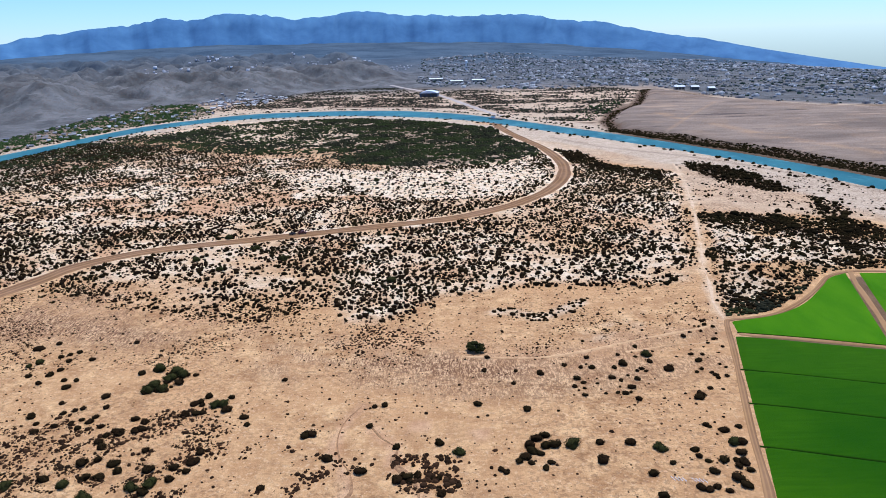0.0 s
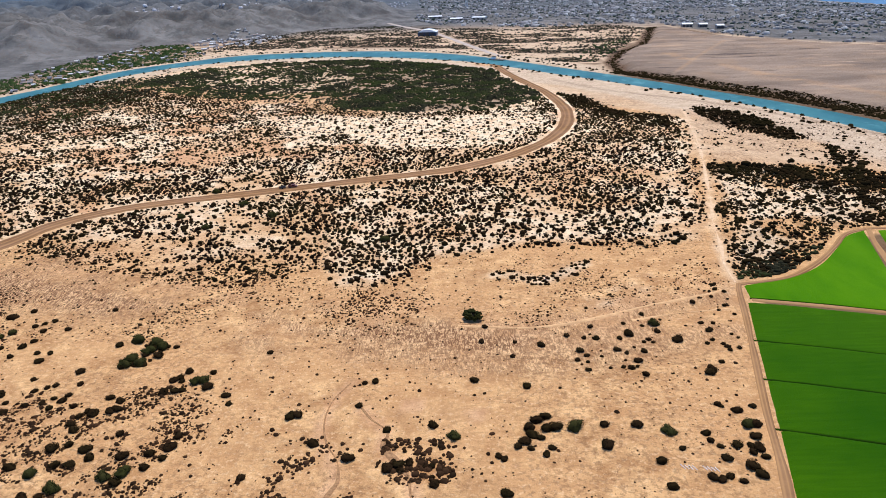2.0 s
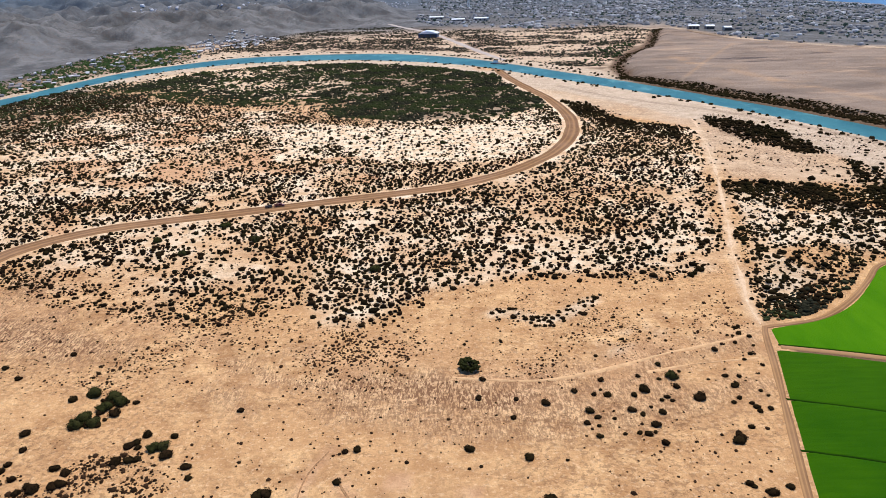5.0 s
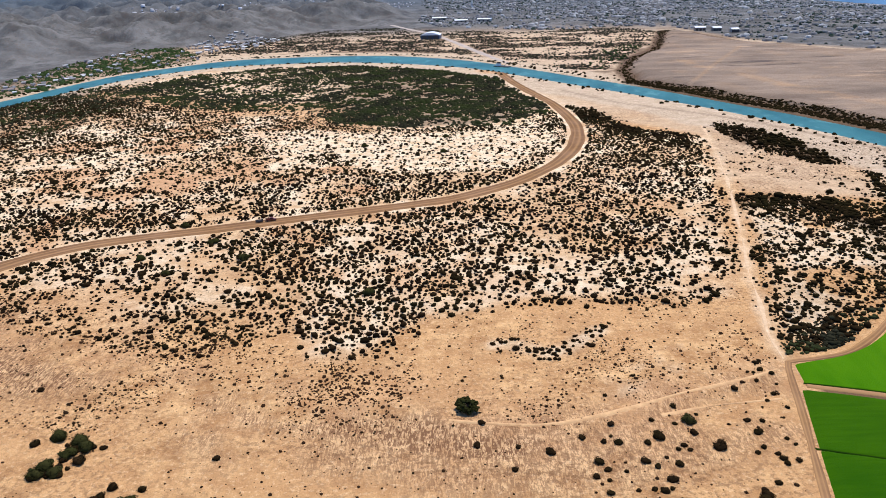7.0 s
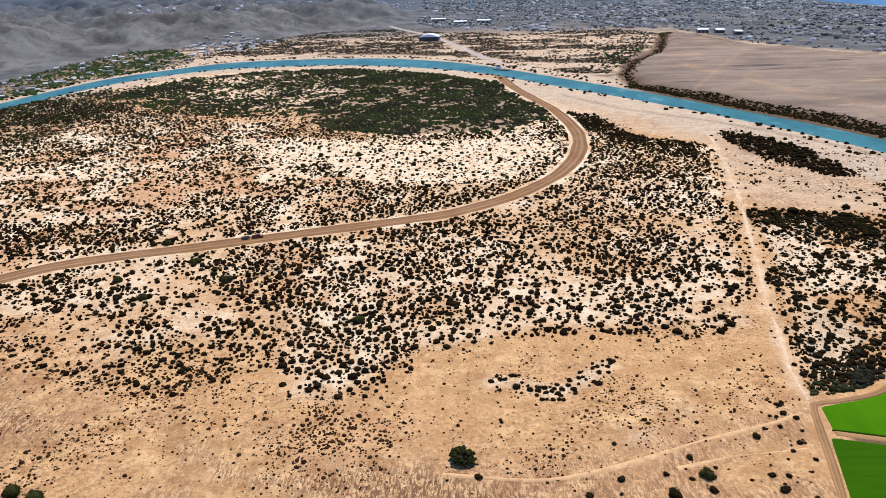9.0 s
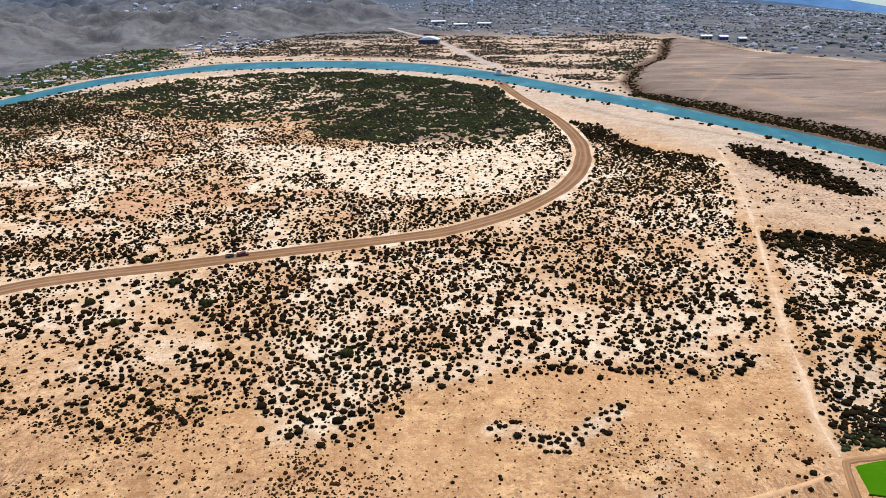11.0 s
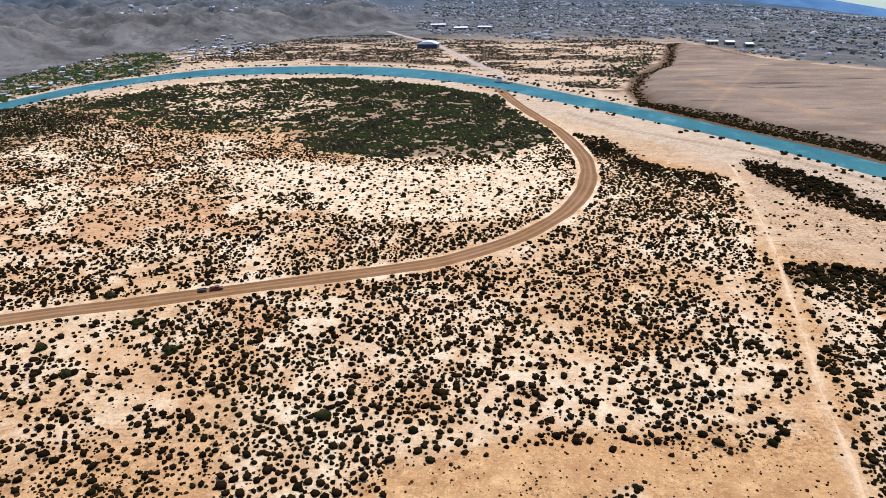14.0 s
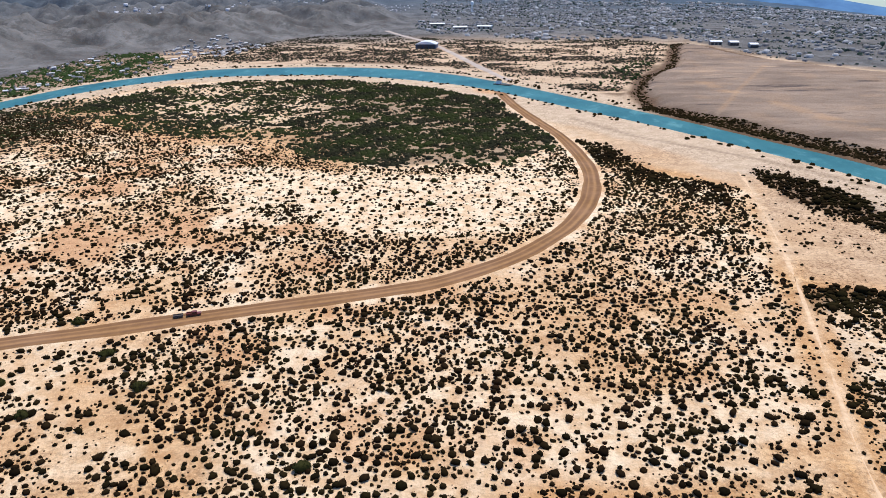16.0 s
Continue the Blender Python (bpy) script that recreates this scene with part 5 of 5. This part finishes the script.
grid = lambda x, y: (0.10 + 0.90 * smooth(0.6 * fbm(x, y, 160, 211) + 0.4 * fbm(x, y, 50, 212), 0.44, 0.56)) * (0.35 + 0.65 * (np.mod(x * 0.94 + y * 0.34, 42) > 12))
blocks("town_houses", np.concatenate([far_spots(TOWN_CORE, 6500, grid, 0.46, 0.40, 0.3, 2.0), far_spots(TOWN_EAST, 10500, grid, 0.48, 0.35, 0.3, 1.8)]), TOWN,
       "pale and grey roofs of a far desert town")
slope = lambda x, y: 0.6 * smooth(fbm(x, y, 140, 213), 0.44, 0.54)
blocks("hill_houses", np.concatenate([far_spots(TOWN_HILL, 900, slope, 0.45, 0.3, 0.3, 1.0), far_spots(WEST_HILL_TOWN, 700, slope, 0.6, 0.3, 0.3, 1.0)]), HILL_TOWN, "pale houses on the far hillside")
trees = np.concatenate([far_spots(TOWN_CORE, 13000, grid, 1.8, 0.4), far_spots(TOWN_EAST, 26000, grid, 1.8, 0.4)])
tagged(scatter("town_trees", trees, TUFT, TOWN_LEAF), "dark trees among the roofs of the far town", "trees", kind="stuff")

# ---- hangar, ferry, truck ----
def hangar(x, y):
    base = new("hangar")
    bm = box(bmesh.new(), -17, 17, 0, 26, -1, 7.0)
    part("wall", bm, BLUE_METAL, base, "dark blue metal walls")
    bm = bmesh.new()
    n = 15
    low = [[bm.verts.new((-17.8 + 35.6 * k / (n - 1), yy, 7.0 + 4.6 * math.sin(math.pi * k / (n - 1)) + 0.1)) for k in range(n)] for yy in (-1.2, 27)]
    for k in range(n - 1):
        bm.faces.new((low[0][k], low[0][k + 1], low[1][k + 1], low[1][k]))
    bm.faces.new(low[0][::-1]), bm.faces.new(low[1])
    part("roof", bm, WHITE_METAL, base, "white arched metal roof")
    for k in range(3):
        part("door", box(bmesh.new(), -14 + k * 10, -6 + k * 10, -0.25, 0.0, -0.2, 5.6, 0.05), STEEL, base)
    base.matrix_world = pose(x, y, float(height(np.array([x]), np.array([y]))[0]), 0, 0, -8)
    return tagged(base, "large hangar with a white arched roof and dark blue walls", "hangar")


hangar(-29, 1398)


def ferry(x, y):
    base = new("work_barge")
    part("hull", box(bmesh.new(), -11, 11, -4, 4, -0.6, 0.9, 0.25), STEEL, base, "dark steel hull")
    part("cabin", box(bmesh.new(), -8, -3, -2.2, 2.2, 0.9, 4.0, 0.15), WHITE_METAL, base, "white cabin")
    part("roof", box(bmesh.new(), -8.4, -2.6, -2.6, 2.6, 4.0, 4.25, 0.05), STEEL, base)
    for k in range(4):
        bm = bmesh.new()
        tube(bm, (-1 + k * 3.2, -3.4, 0.9), (-1 + k * 3.2, -3.4, 2.1), 0.07, 0.07, 6)
        part("post", bm, STEEL, base)
    bm = bmesh.new()
    tube(bm, (2, 0, 0.9), (9, 1, 5.5), 0.25, 0.12, 6)
    part("boom", bm, STEEL, base)
    base.matrix_world = pose(x, y, -1.1, 0, 0, -35)
    return tagged(base, "dark work barge with a white cabin on the river", "barge")


ferry(73, 1004)


def truck(x, y, turn):
    base = new("pickup_truck")
    body = box(bmesh.new(), -2.7, 2.7, -0.95, 0.95, 0.45, 1.05, 0.1)
    box(body, -2.7, -0.6, -0.95, -0.85, 1.05, 1.45), box(body, -2.7, -0.6, 0.85, 0.95, 1.05, 1.45), box(body, -2.72, -2.6, -0.95, 0.95, 1.05, 1.45)
    part("body", body, RED_PAINT, base, "dark red paint")
    cab = part("cabin", box(bmesh.new(), -0.6, 1.3, -0.88, 0.88, 1.05, 1.85, 0.18), RED_PAINT, base)
    part("windscreen", box(bmesh.new(), 1.22, 1.36, -0.75, 0.75, 1.2, 1.7, 0.03), GLASS, cab)
    for side in (-1, 1):
        part("side_window", box(bmesh.new(), -0.4, 1.0, side * 0.89 - 0.02, side * 0.89 + 0.02, 1.25, 1.68, 0.01), GLASS, cab)
        part("headlight", box(bmesh.new(), 2.66, 2.74, side * 0.7 - 0.14, side * 0.7 + 0.14, 0.75, 0.95, 0.02), WHITE_METAL, base)
        for wx in (-1.75, 1.75):
            bm = bmesh.new()
            tube(bm, (wx, side * 0.72, 0.4), (wx, side * 0.98, 0.4), 0.4, 0.4, 18)
            wheel = part("wheel", bm, RUBBER, base)
            bm = bmesh.new()
            tube(bm, (wx, side * 0.97, 0.4), (wx, side * 1.0, 0.4), 0.22, 0.2, 14)
            part("rim", bm, STEEL, wheel)
    base.matrix_world = pose(x, y, float(height(np.array([x]), np.array([y]))[0]) + 0.28, 0, 0, turn)
    return tagged(base, "dark red pickup truck parked on the dirt road", "truck")


truck(-88, 416.6, 17)


def trailer(x, y, turn):
    base = new("utility_trailer")
    part("bed", box(bmesh.new(), -1.9, 1.9, -0.95, 0.95, 0.5, 0.75, 0.04), STEEL, base)
    for side in (-1, 1):
        part("side_rail", box(bmesh.new(), -1.9, 1.9, side * 0.93 - 0.03, side * 0.93 + 0.03, 0.75, 1.2, 0.02), STEEL, base)
        bm = bmesh.new()
        tube(bm, (-0.2, side * 0.8, 0.35), (-0.2, side * 1.05, 0.35), 0.35, 0.35, 16)
        part("wheel", bm, RUBBER, base)
    bm = bmesh.new()
    tube(bm, (1.9, 0, 0.55), (3.1, 0, 0.5), 0.06, 0.06, 6)
    part("tow_bar", bm, STEEL, base)
    base.matrix_world = pose(x, y, float(height(np.array([x]), np.array([y]))[0]) + 0.28, 0, 0, turn)
    return tagged(base, "dark steel utility trailer behind the pickup truck", "trailer")


trailer(-93.6, 414.9, 17)


def stake(x, y, turn):
    base = new("pole")
    bm = bmesh.new()
    tube(bm, (-0.9, 0, 0.09), (0.9, 0, 0.09), 0.09, 0.08, 8)
    part("shaft", bm, WHITE_METAL, base)
    bm = bmesh.new()
    tube(bm, (0.88, 0, 0.09), (0.98, 0, 0.09), 0.11, 0.11, 8)
    part("cap", bm, STEEL, base)
    base.matrix_world = pose(x, y, float(height(np.array([x]), np.array([y]))[0]), 0, 0, turn)
    return tagged(base, "short pale pole lying on bare sand", "pole", "poles on the sand")


for k in range(8):
    stake(57.5 + 0.9 * k + (1.6 if k > 3 else 0), 161.5 - 0.2 * k, 112)


WAREHOUSES = [(88, 1800, 32, -20), (33, 1784, 30, 5), (-18, 1880, 34, 0), (457, 1411, 18, -8), (482, 1397, 14, -8), (500, 1360, 12, -8)]
TOWER = (74, 2300)


def warehouse(x, y, length, turn, label):
    base = new("warehouse")
    part("wall", box(bmesh.new(), -length / 2, length / 2, -9, 9, -2, 5.5), HOUSE_WALL, base)
    bm = bmesh.new()
    h = length / 2 + 0.6
    v = [bm.verts.new(q) for q in ((-h, -9.6, 5.5), (h, -9.6, 5.5), (h, 9.6, 5.5), (-h, 9.6, 5.5), (-h, 0, 7.4), (h, 0, 7.4))]
    for f in ((0, 1, 5, 4), (2, 3, 4, 5), (0, 4, 3), (1, 2, 5), (3, 2, 1, 0)):
        bm.faces.new([v[k] for k in f])
    part("roof", bm, WHITE_METAL, base, "white metal roof")
    for k in range(3):
        part("door", box(bmesh.new(), -length / 3 + k * length / 3 - 2, -length / 3 + k * length / 3 + 2, -9.2, -8.98, -1, 4, 0.03), STEEL, base)
    base.matrix_world = pose(x, y, float(height(np.array([x]), np.array([y]))[0]), 0, 0, turn)
    return tagged(base, label, "warehouse")


for wx, wy, length, turn in WAREHOUSES:
    warehouse(wx, wy, length, turn, "long low warehouse with a white roof in the far town")


def mast(x, y):
    base = new("water_tower")
    for k in range(4):
        bm = bmesh.new()
        a = k * math.pi / 2 + 0.4
        tube(bm, (3.2 * math.cos(a), 3.2 * math.sin(a), -2), (2.4 * math.cos(a), 2.4 * math.sin(a), 22), 0.45, 0.4, 6)
        part("leg", bm, WHITE_METAL, base)
    bm = bmesh.new()
    tube(bm, (0, 0, 21), (0, 0, 29), 4.2, 4.2, 18)
    tube(bm, (0, 0, 29), (0, 0, 31.5), 4.3, 0.4, 18)
    part("tank", bm, WHITE_METAL, base)
    base.matrix_world = pose(x, y, float(height(np.array([x]), np.array([y]))[0]))
    return tagged(base, "tall white water tower above the far town", "water tower")


mast(*TOWER)
